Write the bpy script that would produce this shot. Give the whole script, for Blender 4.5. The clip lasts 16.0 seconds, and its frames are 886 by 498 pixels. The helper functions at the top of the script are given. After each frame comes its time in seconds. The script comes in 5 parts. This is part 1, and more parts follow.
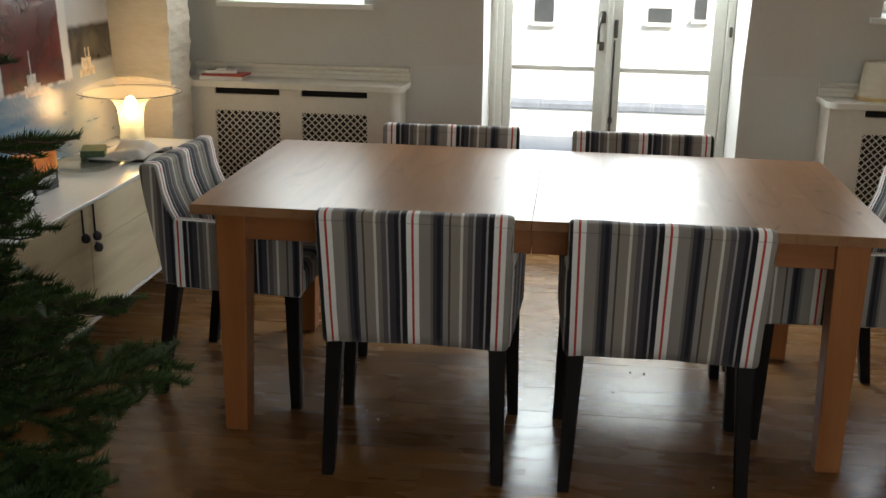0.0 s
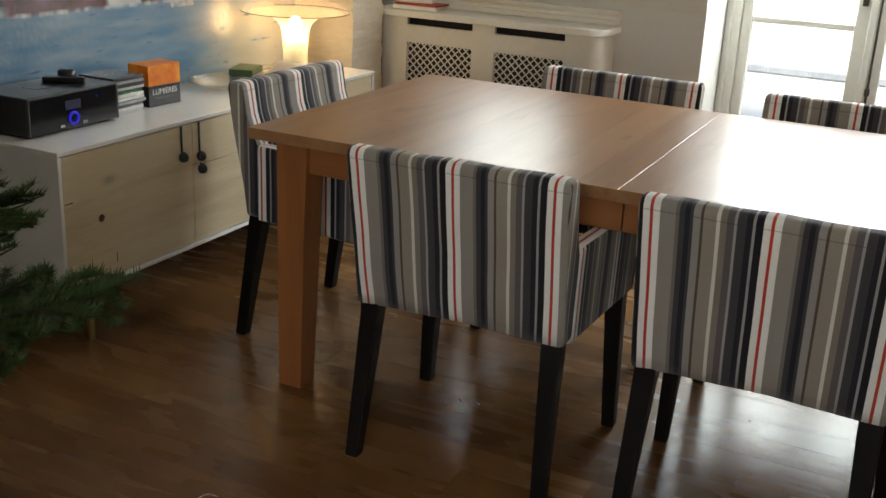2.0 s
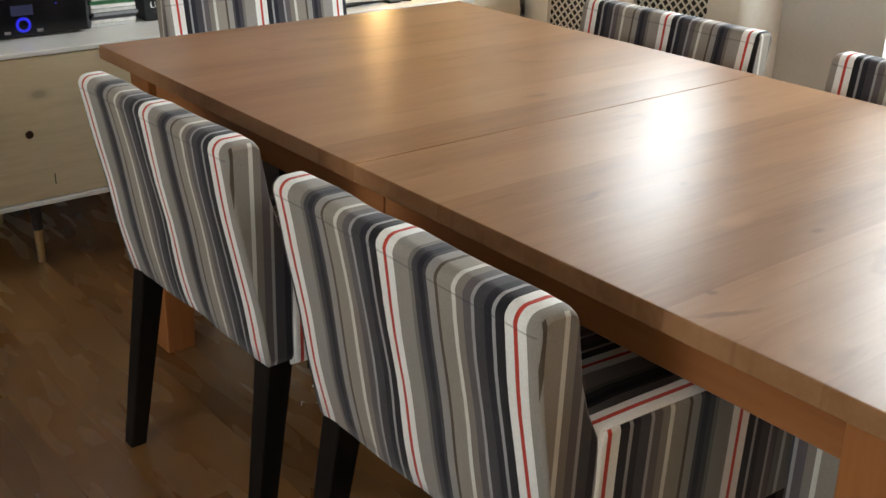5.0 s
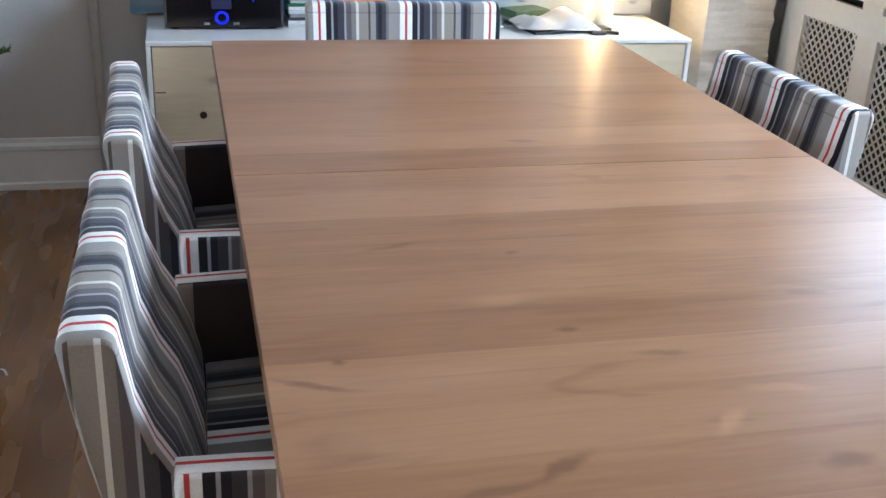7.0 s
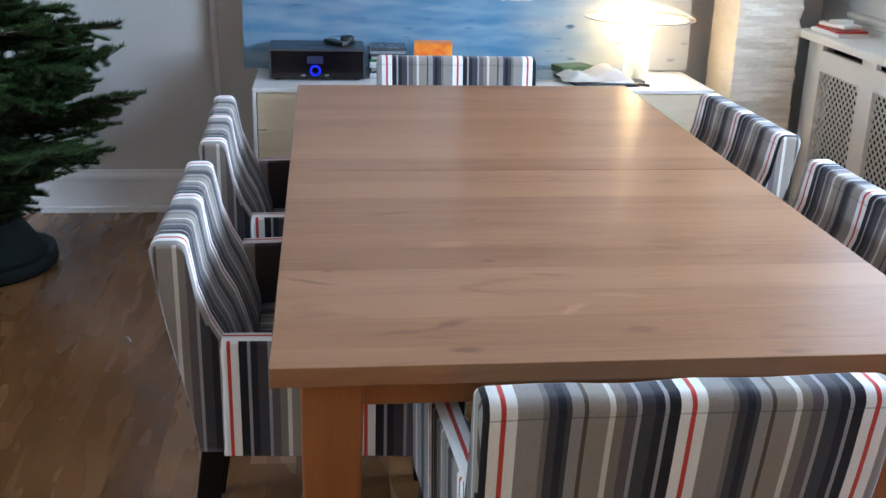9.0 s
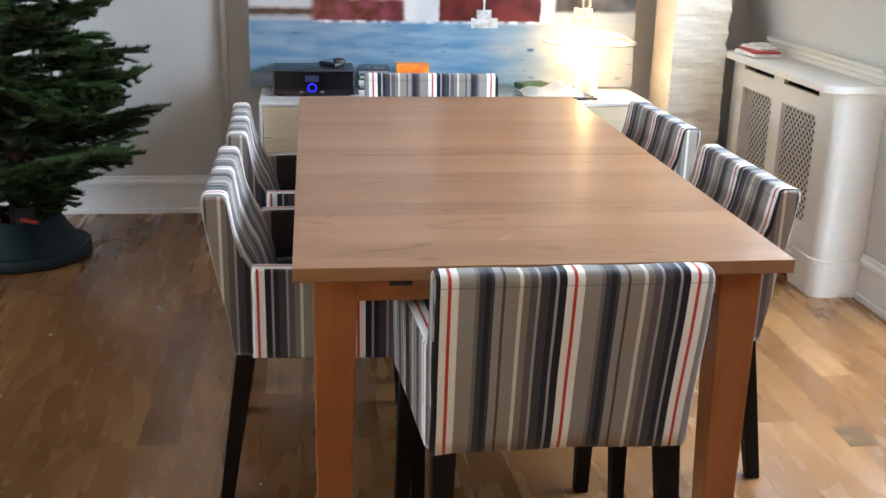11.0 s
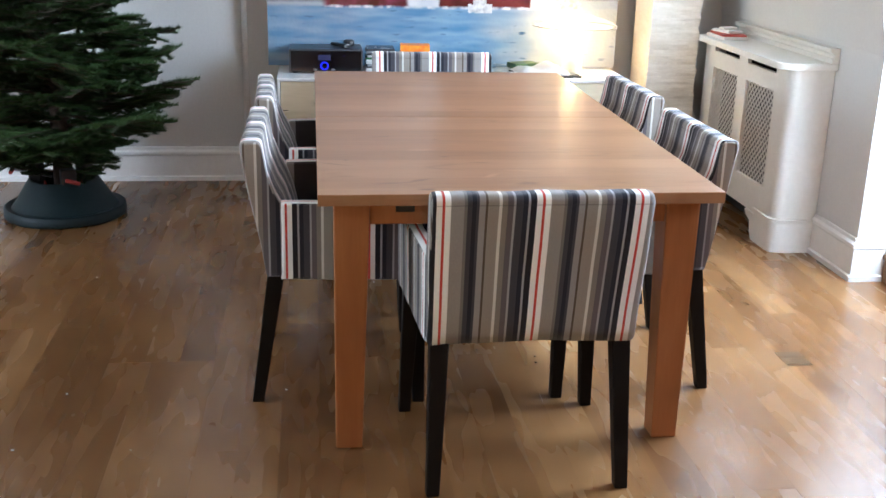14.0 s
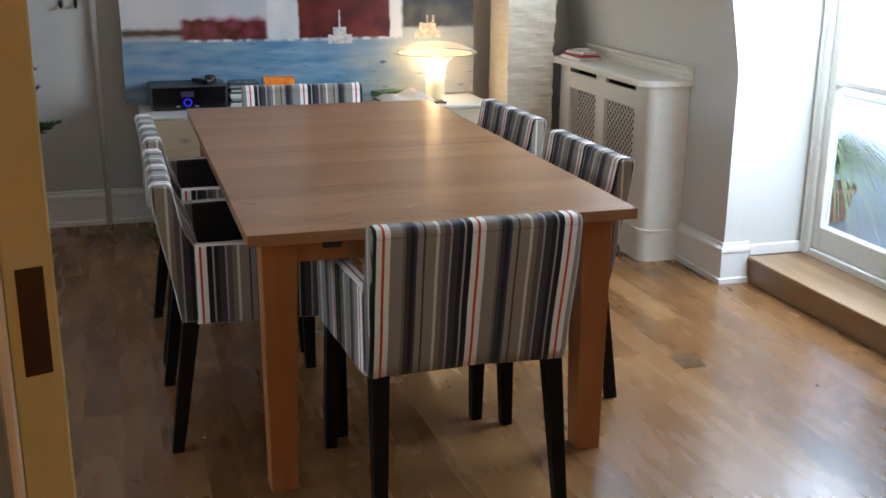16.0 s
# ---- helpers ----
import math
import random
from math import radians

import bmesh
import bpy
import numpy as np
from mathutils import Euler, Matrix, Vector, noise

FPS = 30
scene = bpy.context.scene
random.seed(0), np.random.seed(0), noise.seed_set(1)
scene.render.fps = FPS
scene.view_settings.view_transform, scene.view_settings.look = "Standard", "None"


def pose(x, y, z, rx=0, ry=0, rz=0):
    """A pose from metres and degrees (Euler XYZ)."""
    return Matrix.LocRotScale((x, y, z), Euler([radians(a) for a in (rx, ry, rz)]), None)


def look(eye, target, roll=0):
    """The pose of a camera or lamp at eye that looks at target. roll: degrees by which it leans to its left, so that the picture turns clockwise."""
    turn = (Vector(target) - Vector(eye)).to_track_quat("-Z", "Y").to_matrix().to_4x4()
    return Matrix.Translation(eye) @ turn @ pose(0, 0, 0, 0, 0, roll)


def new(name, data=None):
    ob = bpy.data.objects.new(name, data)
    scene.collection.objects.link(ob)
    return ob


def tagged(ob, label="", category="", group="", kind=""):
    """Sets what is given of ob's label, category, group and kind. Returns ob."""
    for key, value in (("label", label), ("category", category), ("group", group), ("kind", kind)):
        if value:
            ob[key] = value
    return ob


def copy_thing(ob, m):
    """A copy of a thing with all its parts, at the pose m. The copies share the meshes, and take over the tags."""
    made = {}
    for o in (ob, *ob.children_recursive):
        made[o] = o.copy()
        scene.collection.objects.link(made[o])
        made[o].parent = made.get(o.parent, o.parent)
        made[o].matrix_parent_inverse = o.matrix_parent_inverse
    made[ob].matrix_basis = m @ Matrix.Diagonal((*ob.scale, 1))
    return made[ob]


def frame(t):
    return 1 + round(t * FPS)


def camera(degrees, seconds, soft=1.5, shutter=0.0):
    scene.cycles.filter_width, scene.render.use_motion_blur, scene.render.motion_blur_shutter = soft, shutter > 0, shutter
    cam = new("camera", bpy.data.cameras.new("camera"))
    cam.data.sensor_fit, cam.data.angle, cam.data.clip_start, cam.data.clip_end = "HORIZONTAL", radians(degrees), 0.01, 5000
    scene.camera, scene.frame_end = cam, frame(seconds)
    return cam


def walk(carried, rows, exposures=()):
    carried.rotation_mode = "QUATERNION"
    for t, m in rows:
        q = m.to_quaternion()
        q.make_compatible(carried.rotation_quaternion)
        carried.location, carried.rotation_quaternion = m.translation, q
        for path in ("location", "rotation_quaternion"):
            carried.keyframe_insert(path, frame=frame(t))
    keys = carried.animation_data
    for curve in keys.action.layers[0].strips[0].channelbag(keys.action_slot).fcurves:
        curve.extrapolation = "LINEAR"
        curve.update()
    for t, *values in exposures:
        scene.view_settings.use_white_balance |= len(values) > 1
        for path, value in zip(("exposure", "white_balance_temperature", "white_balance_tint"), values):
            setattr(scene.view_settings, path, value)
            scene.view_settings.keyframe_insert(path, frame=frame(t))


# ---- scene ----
cam = camera(45.1, 16.0)
PATH = [
    (0, (0.095, -3.452, 1.513), (-0.131, -1.547, 0.947), 1.1),
    (0.5, (0.173, -3.295, 1.528), (-0.161, -1.415, 0.935), 0.8),
    (1, (0.385, -3.112, 1.479), (-0.145, -1.277, 0.885), 3.9),
    (1.5, (0.526, -2.94, 1.393), (-0.11, -1.157, 0.748), 3.2),
    (2, (0.639, -2.758, 1.369), (-0.173, -1.051, 0.718), 2.9),
    (2.5, (0.859, -2.592, 1.338), (-0.107, -0.98, 0.654), 2.7),
    (3, (1.001, -2.369, 1.308), (-0.088, -0.844, 0.61), 1.8),
    (3.5, (1.057, -2.098, 1.306), (-0.048, -0.603, 0.566), 0.9),
    (4, (1.199, -1.884, 1.323), (-0.085, -0.539, 0.585), 0.3),
    (4.5, (1.317, -1.683, 1.3), (-0.073, -0.454, 0.554), 0.2),
    (5, (1.32, -1.428, 1.284), (-0.097, -0.258, 0.494), 1.6),
    (5.2, (1.332, -1.348, 1.282), (-0.091, -0.176, 0.508), 1.2),
    (7.5, (1.798, -0.49, 1.333), (-0.02, -0.164, 0.565), 3.2),
    (8, (1.949, -0.467, 1.338), (0.105, -0.136, 0.638), 3.6),
    (8.5, (2.142, -0.443, 1.366), (0.282, -0.208, 0.67), 1.9),
    (11, (3.029, -0.483, 1.43), (1.14, -0.241, 0.82), 1.3),
    (11.5, (3.183, -0.495, 1.445), (1.302, -0.273, 0.804), 1.3),
    (12, (3.301, -0.544, 1.439), (1.415, -0.268, 0.835), 0.9),
    (12.5, (3.428, -0.605, 1.426), (1.566, -0.261, 0.782), 1.4),
    (13, (3.489, -0.604, 1.43), (1.622, -0.287, 0.789), 1.5),
    (13.5, (3.523, -0.564, 1.428), (1.645, -0.303, 0.791), 1.4),
    (14, (3.568, -0.534, 1.435), (1.681, -0.295, 0.817), 1.5),
    (14.5, (3.584, -0.535, 1.435), (1.69, -0.291, 0.843), 1.2),
    (15, (3.584, -0.591, 1.435), (1.716, -0.289, 0.788), 1.3),
    (15.5, (3.548, -0.721, 1.449), (1.701, -0.231, 0.857), 0.1),
    (16, (3.523, -0.806, 1.451), (1.692, -0.239, 0.882), 0.5),
]
EXPOSURES = [(0, 1.38, 7250, 10), (1.0, 1.32, 7450, 10), (1.5, 1.40, 7480, 10), (2.0, 1.80, 7500, 10), (2.5, 1.76, 7650, 10), (3.0, 2.36, 7600, 10), (3.5, 2.42, 7300, 10), (5, 2.42, 7150, 10), (7.5, 2.90, 5250, 10), (8.5, 2.76, 5250, 10), (11, 3.03, 5950, 11), (11.5, 3.26, 6000, 11), (12.5, 3.17, 5750, 11), (14.5, 3.17, 5600, 11), (15, 3.12, 5650, 11), (16, 2.16, 6000, 10)]
walk(cam, [(t, look(eye, target, roll)) for t, eye, target, roll in PATH], EXPOSURES)

# ---- light ----
world = bpy.data.worlds.new("sky")
scene.world = world
world.use_nodes = True
wn, wl = world.node_tree.nodes, world.node_tree.links
sky = wn.new("ShaderNodeTexSky")
sky.sky_type, sky.sun_disc = "NISHITA", False
sky.sun_elevation, sky.sun_rotation = radians(38), radians(130)
wl.new(sky.outputs[0], wn["Background"].inputs[0])
wn["Background"].inputs[1].default_value = 0.15

sun = new("sun", bpy.data.lights.new("sun", "SUN"))
sun.data.energy, sun.data.angle, sun.data.color = 5.0, radians(14), (1.0, 0.96, 0.9)
sun.matrix_world = look((0, 0, 0), (-0.6, 0.5, -0.62))


def sky_light(name, at, toward, width, height, power, tint=(0.76, 0.88, 1.0)):
    ob = new(name, bpy.data.lights.new(name, "AREA"))
    ob.data.shape, ob.data.size, ob.data.size_y = "RECTANGLE", width, height
    ob.data.energy, ob.data.color = power, tint
    ob.matrix_world = look(at, toward)
    return ob


# skylight through the glazed door and the two windows beside it
sky_light("door_daylight", (0.27, 1.98, 1.50), (0.4, 0.2, 0.35), 1.0, 1.10, 18.5)
sky_light("window_daylight", (-1.22, 1.93, 1.62), (-1.0, 0.0, 0.5), 0.6, 0.6, 3.6)
sky_light("window_daylight", (1.78, 1.93, 1.25), (2.25, 0.85, 0.1), 0.6, 1.3, 4.5).data.spread = math.radians(120)

# daylight from an unseen back window, inferred from the lit chair backs
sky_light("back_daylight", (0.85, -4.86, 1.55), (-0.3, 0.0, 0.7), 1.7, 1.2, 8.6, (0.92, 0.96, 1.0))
# added warm fill in place of the unseen next room's lamplight
sky_light("side_warm_fill", (5.26, -0.4, 1.5), (0.0, -0.4, 0.4), 0.75, 0.75, 1.8, (1.0, 0.50, 0.20))

# ---- materials ----


def nodes_of(name):
    m = bpy.data.materials.new(name)
    m.use_nodes = True
    t = m.node_tree
    return m, t.nodes, t.links, t.nodes["Principled BSDF"]


def ramp(nodes, stops, interpolation="LINEAR"):
    r = nodes.new("ShaderNodeValToRGB")
    e = r.color_ramp.elements
    r.color_ramp.interpolation = interpolation
    while len(e) < len(stops):
        e.new(0.5)
    for el, (p, c) in zip(e, stops):
        el.position, el.color = p, (*c, 1)
    return r


def surface(name, c1, c2, rough=0.5, metal=0.0, scale=6.0, grain=60.0, bump=0.05, stretch=(1, 1, 1), spec=0.5, glow=None):
    """Two-scale noise between two colours, with a fine relief."""
    m, n, l, b = nodes_of(name)
    tc, mp = n.new("ShaderNodeTexCoord"), n.new("ShaderNodeMapping")
    mp.inputs["Scale"].default_value = stretch
    l.new(tc.outputs["Object"], mp.inputs[0])
    n1, n2 = n.new("ShaderNodeTexNoise"), n.new("ShaderNodeTexNoise")
    n1.inputs["Scale"].default_value, n2.inputs["Scale"].default_value = scale, grain
    n1.inputs["Detail"].default_value, n2.inputs["Detail"].default_value = 4, 3
    for k in (n1, n2):
        l.new(mp.outputs[0], k.inputs["Vector"])
    mix = n.new("ShaderNodeMath")
    mix.operation = "MULTIPLY_ADD"
    mix.inputs[1].default_value = 0.4
    l.new(n2.outputs[0], mix.inputs[0])
    half = n.new("ShaderNodeMath")
    half.operation = "MULTIPLY"
    half.inputs[1].default_value = 0.6
    l.new(n1.outputs[0], half.inputs[0])
    l.new(half.outputs[0], mix.inputs[2])
    r = ramp(n, [(0.33, c1), (0.67, c2)])
    l.new(mix.outputs[0], r.inputs[0])
    l.new(r.outputs[0], b.inputs["Base Color"])
    rr = n.new("ShaderNodeMapRange")
    rr.inputs[3].default_value, rr.inputs[4].default_value = max(0.02, rough - 0.08), min(1, rough + 0.08)
    l.new(n1.outputs[0], rr.inputs[0])
    l.new(rr.outputs[0], b.inputs["Roughness"])
    bp = n.new("ShaderNodeBump")
    bp.inputs["Strength"].default_value, bp.inputs["Distance"].default_value = bump, 0.01
    l.new(n2.outputs[0], bp.inputs["Height"])
    l.new(bp.outputs[0], b.inputs["Normal"])
    b.inputs["Metallic"].default_value = metal
    b.inputs["Specular IOR Level"].default_value = spec
    if glow:
        b.inputs["Emission Color"].default_value, b.inputs["Emission Strength"].default_value = (*glow[0], 1), glow[1]
    return m


# knots and torn grain of the table top: place, half width, half length along the grain, turn, strength (below 0: pale)
MARKS = ((0.893, -0.335, 0.009, 0.065, 11, 0.50), (0.865, -0.258, 0.013, 0.040, 32, 0.60), (0.959, -0.246, 0.013, 0.026, 0, 0.75),
         (0.902, 0.024, 0.016, 0.032, 5, 0.55), (0.817, -0.061, 0.013, 0.036, 42, -0.55), (0.680, -0.474, 0.008, 0.050, -22, 0.60),
         (0.633, -0.445, 0.008, 0.010, 0, 0.60), (0.594, -0.160, 0.008, 0.017, 0, 0.65), (0.667, -0.070, 0.007, 0.036, -5, 0.50),
         (0.505, -0.219, 0.018, 0.055, 8, -0.35), (0.362, -0.160, 0.008, 0.013, 0, 0.60), (0.320, -0.324, 0.008, 0.052, 15, 0.50),
         (-0.140, 0.005, 0.010, 0.040, -12, 0.45), (0.761, 0.030, 0.011, 0.050, -10, -0.30), (0.538, 0.190, 0.010, 0.034, 0, 0.50),
         (0.985, 0.230, 0.012, 0.032, 0, 0.50))


def wood_marks(n, l, src, colour, dark, light):
    warp, near = n.new("ShaderNodeTexNoise"), n.new("ShaderNodeVectorMath")
    warp.inputs["Scale"].default_value, warp.inputs["Detail"].default_value = 26, 3
    l.new(src, warp.inputs["Vector"])
    near.operation = "MULTIPLY_ADD"
    near.inputs[1].default_value = (0.016, 0.034, 0.0)
    l.new(warp.outputs["Color"], near.inputs[0])
    l.new(src, near.inputs[2])
    for x, y, w, h, turn, most in MARKS:
        mp, ln, mr, mx = n.new("ShaderNodeMapping"), n.new("ShaderNodeVectorMath"), n.new("ShaderNodeMapRange"), n.new("ShaderNodeMixRGB")
        mp.vector_type = "TEXTURE"
        mp.inputs["Location"].default_value = (x + 0.008, y + 0.017, 0)
        mp.inputs["Rotation"].default_value = (0, 0, radians(turn))
        mp.inputs["Scale"].default_value = (w, h, 100.0)
        ln.operation, mr.interpolation_type = "LENGTH", "SMOOTHSTEP"
        mr.inputs[1].default_value, mr.inputs[2].default_value = 0.25, 1.25
        mr.inputs[3].default_value, mr.inputs[4].default_value = abs(most), 0.0
        l.new(near.outputs[0], mp.inputs[0])
        l.new(mp.outputs[0], ln.inputs[0])
        l.new(ln.outputs["Value"], mr.inputs[0])
        l.new(mr.outputs[0], mx.inputs[0])
        l.new(colour, mx.inputs[1])
        mx.inputs[2].default_value = (dark[0] * 0.62, dark[1] * 0.58, dark[2] * 0.55, 1) if most > 0 else (*[c * 1.35 for c in light], 1)
        colour = mx.outputs[0]
    return colour


def timber(name, dark, mid, light, along, rough=0.35, stave=0.1, per_object=False, knots=True, bump=0.04, spread=0.5, spec=0.5, reach=0.2, flat=False):
    """Stained wood: staves across the grain, streaks along it, knots."""
    m, n, l, b = nodes_of(name)
    tc, mp = n.new("ShaderNodeTexCoord"), n.new("ShaderNodeMapping")
    src = tc.outputs["Object"]
    info = n.new("ShaderNodeObjectInfo")
    if per_object:
        off = n.new("ShaderNodeVectorMath")
        off.operation = "MULTIPLY_ADD"
        cmb = n.new("ShaderNodeCombineXYZ")
        for i in range(3):
            l.new(info.outputs["Random"], cmb.inputs[i])
        off.inputs[1].default_value = (37.0, 19.0, 11.0)
        l.new(cmb.outputs[0], off.inputs[0])
        l.new(src, off.inputs[2])
        src = off.outputs[0]
    s = [9.0, 9.0, 9.0]
    s[along] = 2.2 if per_object else 0.9
    mp.inputs["Scale"].default_value = s
    l.new(src, mp.inputs[0])
    streak, fine, patch = (n.new("ShaderNodeTexNoise") for _ in range(3))
    streak.inputs["Scale"].default_value, streak.inputs["Detail"].default_value = 1.6, 1.5 if per_object else 5
    streak.inputs["Distortion"].default_value = 0.0 if per_object else 0.6
    fine.inputs["Scale"].default_value, fine.inputs["Detail"].default_value = 14, 3
    patch.inputs["Scale"].default_value = 2.2
    l.new(mp.outputs[0], streak.inputs["Vector"])
    l.new(mp.outputs[0], fine.inputs["Vector"])
    l.new(src, patch.inputs["Vector"])
    if per_object:
        tone = info.outputs["Random"]
    else:
        sep = n.new("ShaderNodeSeparateXYZ")
        l.new(src, sep.inputs[0])
        snap = n.new("ShaderNodeMath")
        snap.operation = "SNAP"
        snap.inputs[1].default_value = stave
        l.new(sep.outputs[0 if along != 0 else 1], snap.inputs[0])
        wnz = n.new("ShaderNodeTexWhiteNoise")
        wnz.noise_dimensions = "1D"
        l.new(snap.outputs[0], wnz.inputs["W"])
        tone = wnz.outputs[0]
    add = None
    for out, k in ((streak.outputs[0], 0.24 if per_object else 0.62), (fine.outputs[0], 0.02 if per_object else 0.18), (patch.outputs[0], 0.74 if per_object else 0.2), (tone, spread)):
        mu = n.new("ShaderNodeMath")
        mu.operation, mu.inputs[1].default_value = "MULTIPLY", k / (1 + spread)
        l.new(out, mu.inputs[0])
        if add is None:
            add = mu
        else:
            ad = n.new("ShaderNodeMath")
            l.new(add.outputs[0], ad.inputs[0])
            l.new(mu.outputs[0], ad.inputs[1])
            add = ad
    r = ramp(n, [(0.5 - reach, dark), (0.5, mid), (0.5 + reach, light)])
    l.new(add.outputs[0], r.inputs[0])
    colour = r.outputs[0]
    if knots:
        kv, km = n.new("ShaderNodeTexVoronoi"), n.new("ShaderNodeMapping")
        ks = [5.2, 5.2, 5.2]
        ks[along] = 2.8
        km.inputs["Scale"].default_value = ks
        l.new(src, km.inputs[0])
        wob = n.new("ShaderNodeVectorMath")
        wob.operation = "MULTIPLY_ADD"
        wob.inputs[1].default_value = (0.03, 0.03, 0.03)
        l.new(streak.outputs["Color"], wob.inputs[0])
        l.new(km.outputs[0], wob.inputs[2])
        l.new(wob.outputs[0], kv.inputs["Vector"])
        kv.inputs["Scale"].default_value = 1.0
        if flat:
            kv.voronoi_dimensions = "2D"
            wob.inputs[1].default_value = (0.12, 0.03, 0.0)
        kr = ramp(n, [(0.0, (1, 1, 1)), (0.05, (0.75, 0.75, 0.75)), (0.075, (0.25, 0.25, 0.25)), (0.13, (0, 0, 0))])
        size, near = n.new("ShaderNodeMapRange"), n.new("ShaderNodeMath")
        size.inputs[3].default_value, size.inputs[4].default_value = (0.15, 0.85) if flat else (1.0, 1.0)
        l.new(kv.outputs["Color"], size.inputs[0])
        near.operation = "DIVIDE"
        l.new(kv.outputs["Distance"], near.inputs[0])
        l.new(size.outputs[0], near.inputs[1])
        l.new(near.outputs[0], kr.inputs[0])
        mx = n.new("ShaderNodeMixRGB")
        mx.inputs[2].default_value = (*[c * 0.45 for c in dark], 1)
        fac = n.new("ShaderNodeMath")
        fac.operation, fac.inputs[1].default_value = "MULTIPLY", 0.65
        l.new(kr.outputs[0], fac.inputs[0])
        l.new(fac.outputs[0], mx.inputs[0])
        l.new(colour, mx.inputs[1])
        colour = mx.outputs[0]
    if flat:
        # broad wavy grain figures, thin resin lines and pale sapwood dashes
        for sc, lo, hi, tint, most, warp in (((13.0, 2.6, 1.0), 0.63, 0.72, [c * 0.75 for c in dark], 0.38, 1.6),
                                             ((70.0, 1.1, 1.0), 0.62, 0.74, [c * 0.75 for c in dark], 0.30, 0.4),
                                             ((60.0, 3.2, 1.0), 0.64, 0.72, [c * 1.25 for c in light], 0.16, 0.3)):
            fm, fn, fx = n.new("ShaderNodeMapping"), n.new("ShaderNodeTexNoise"), n.new("ShaderNodeMixRGB")
            fm.inputs["Scale"].default_value = sc
            fm.inputs["Location"].default_value = (sc[0], 3.1, 0.0)
            fn.inputs["Scale"].default_value, fn.inputs["Detail"].default_value = 1.0, 2.5
            fn.inputs["Distortion"].default_value = warp
            fr = ramp(n, [(lo, (0, 0, 0)), (hi, (most, most, most))])
            l.new(src, fm.inputs[0])
            l.new(fm.outputs[0], fn.inputs["Vector"])
            l.new(fn.outputs[0], fr.inputs[0])
            l.new(fr.outputs[0], fx.inputs[0])
            l.new(colour, fx.inputs[1])
            fx.inputs[2].default_value = (*tint, 1)
            colour = fx.outputs[0]
    if flat:
        colour = wood_marks(n, l, src, colour, dark, light)
    l.new(colour, b.inputs["Base Color"])
    b.inputs["Specular IOR Level"].default_value = spec
    rr = n.new("ShaderNodeMapRange")
    rr.inputs[3].default_value, rr.inputs[4].default_value = (rough - 0.03, rough + 0.05) if flat else (rough - 0.06, rough + 0.1)
    l.new(streak.outputs[0], rr.inputs[0])
    l.new(rr.outputs[0], b.inputs["Roughness"])
    bp = n.new("ShaderNodeBump")
    bp.inputs["Strength"].default_value, bp.inputs["Distance"].default_value = bump, 0.005
    l.new(fine.outputs[0], bp.inputs["Height"])
    l.new(bp.outputs[0], b.inputs["Normal"])
    return m


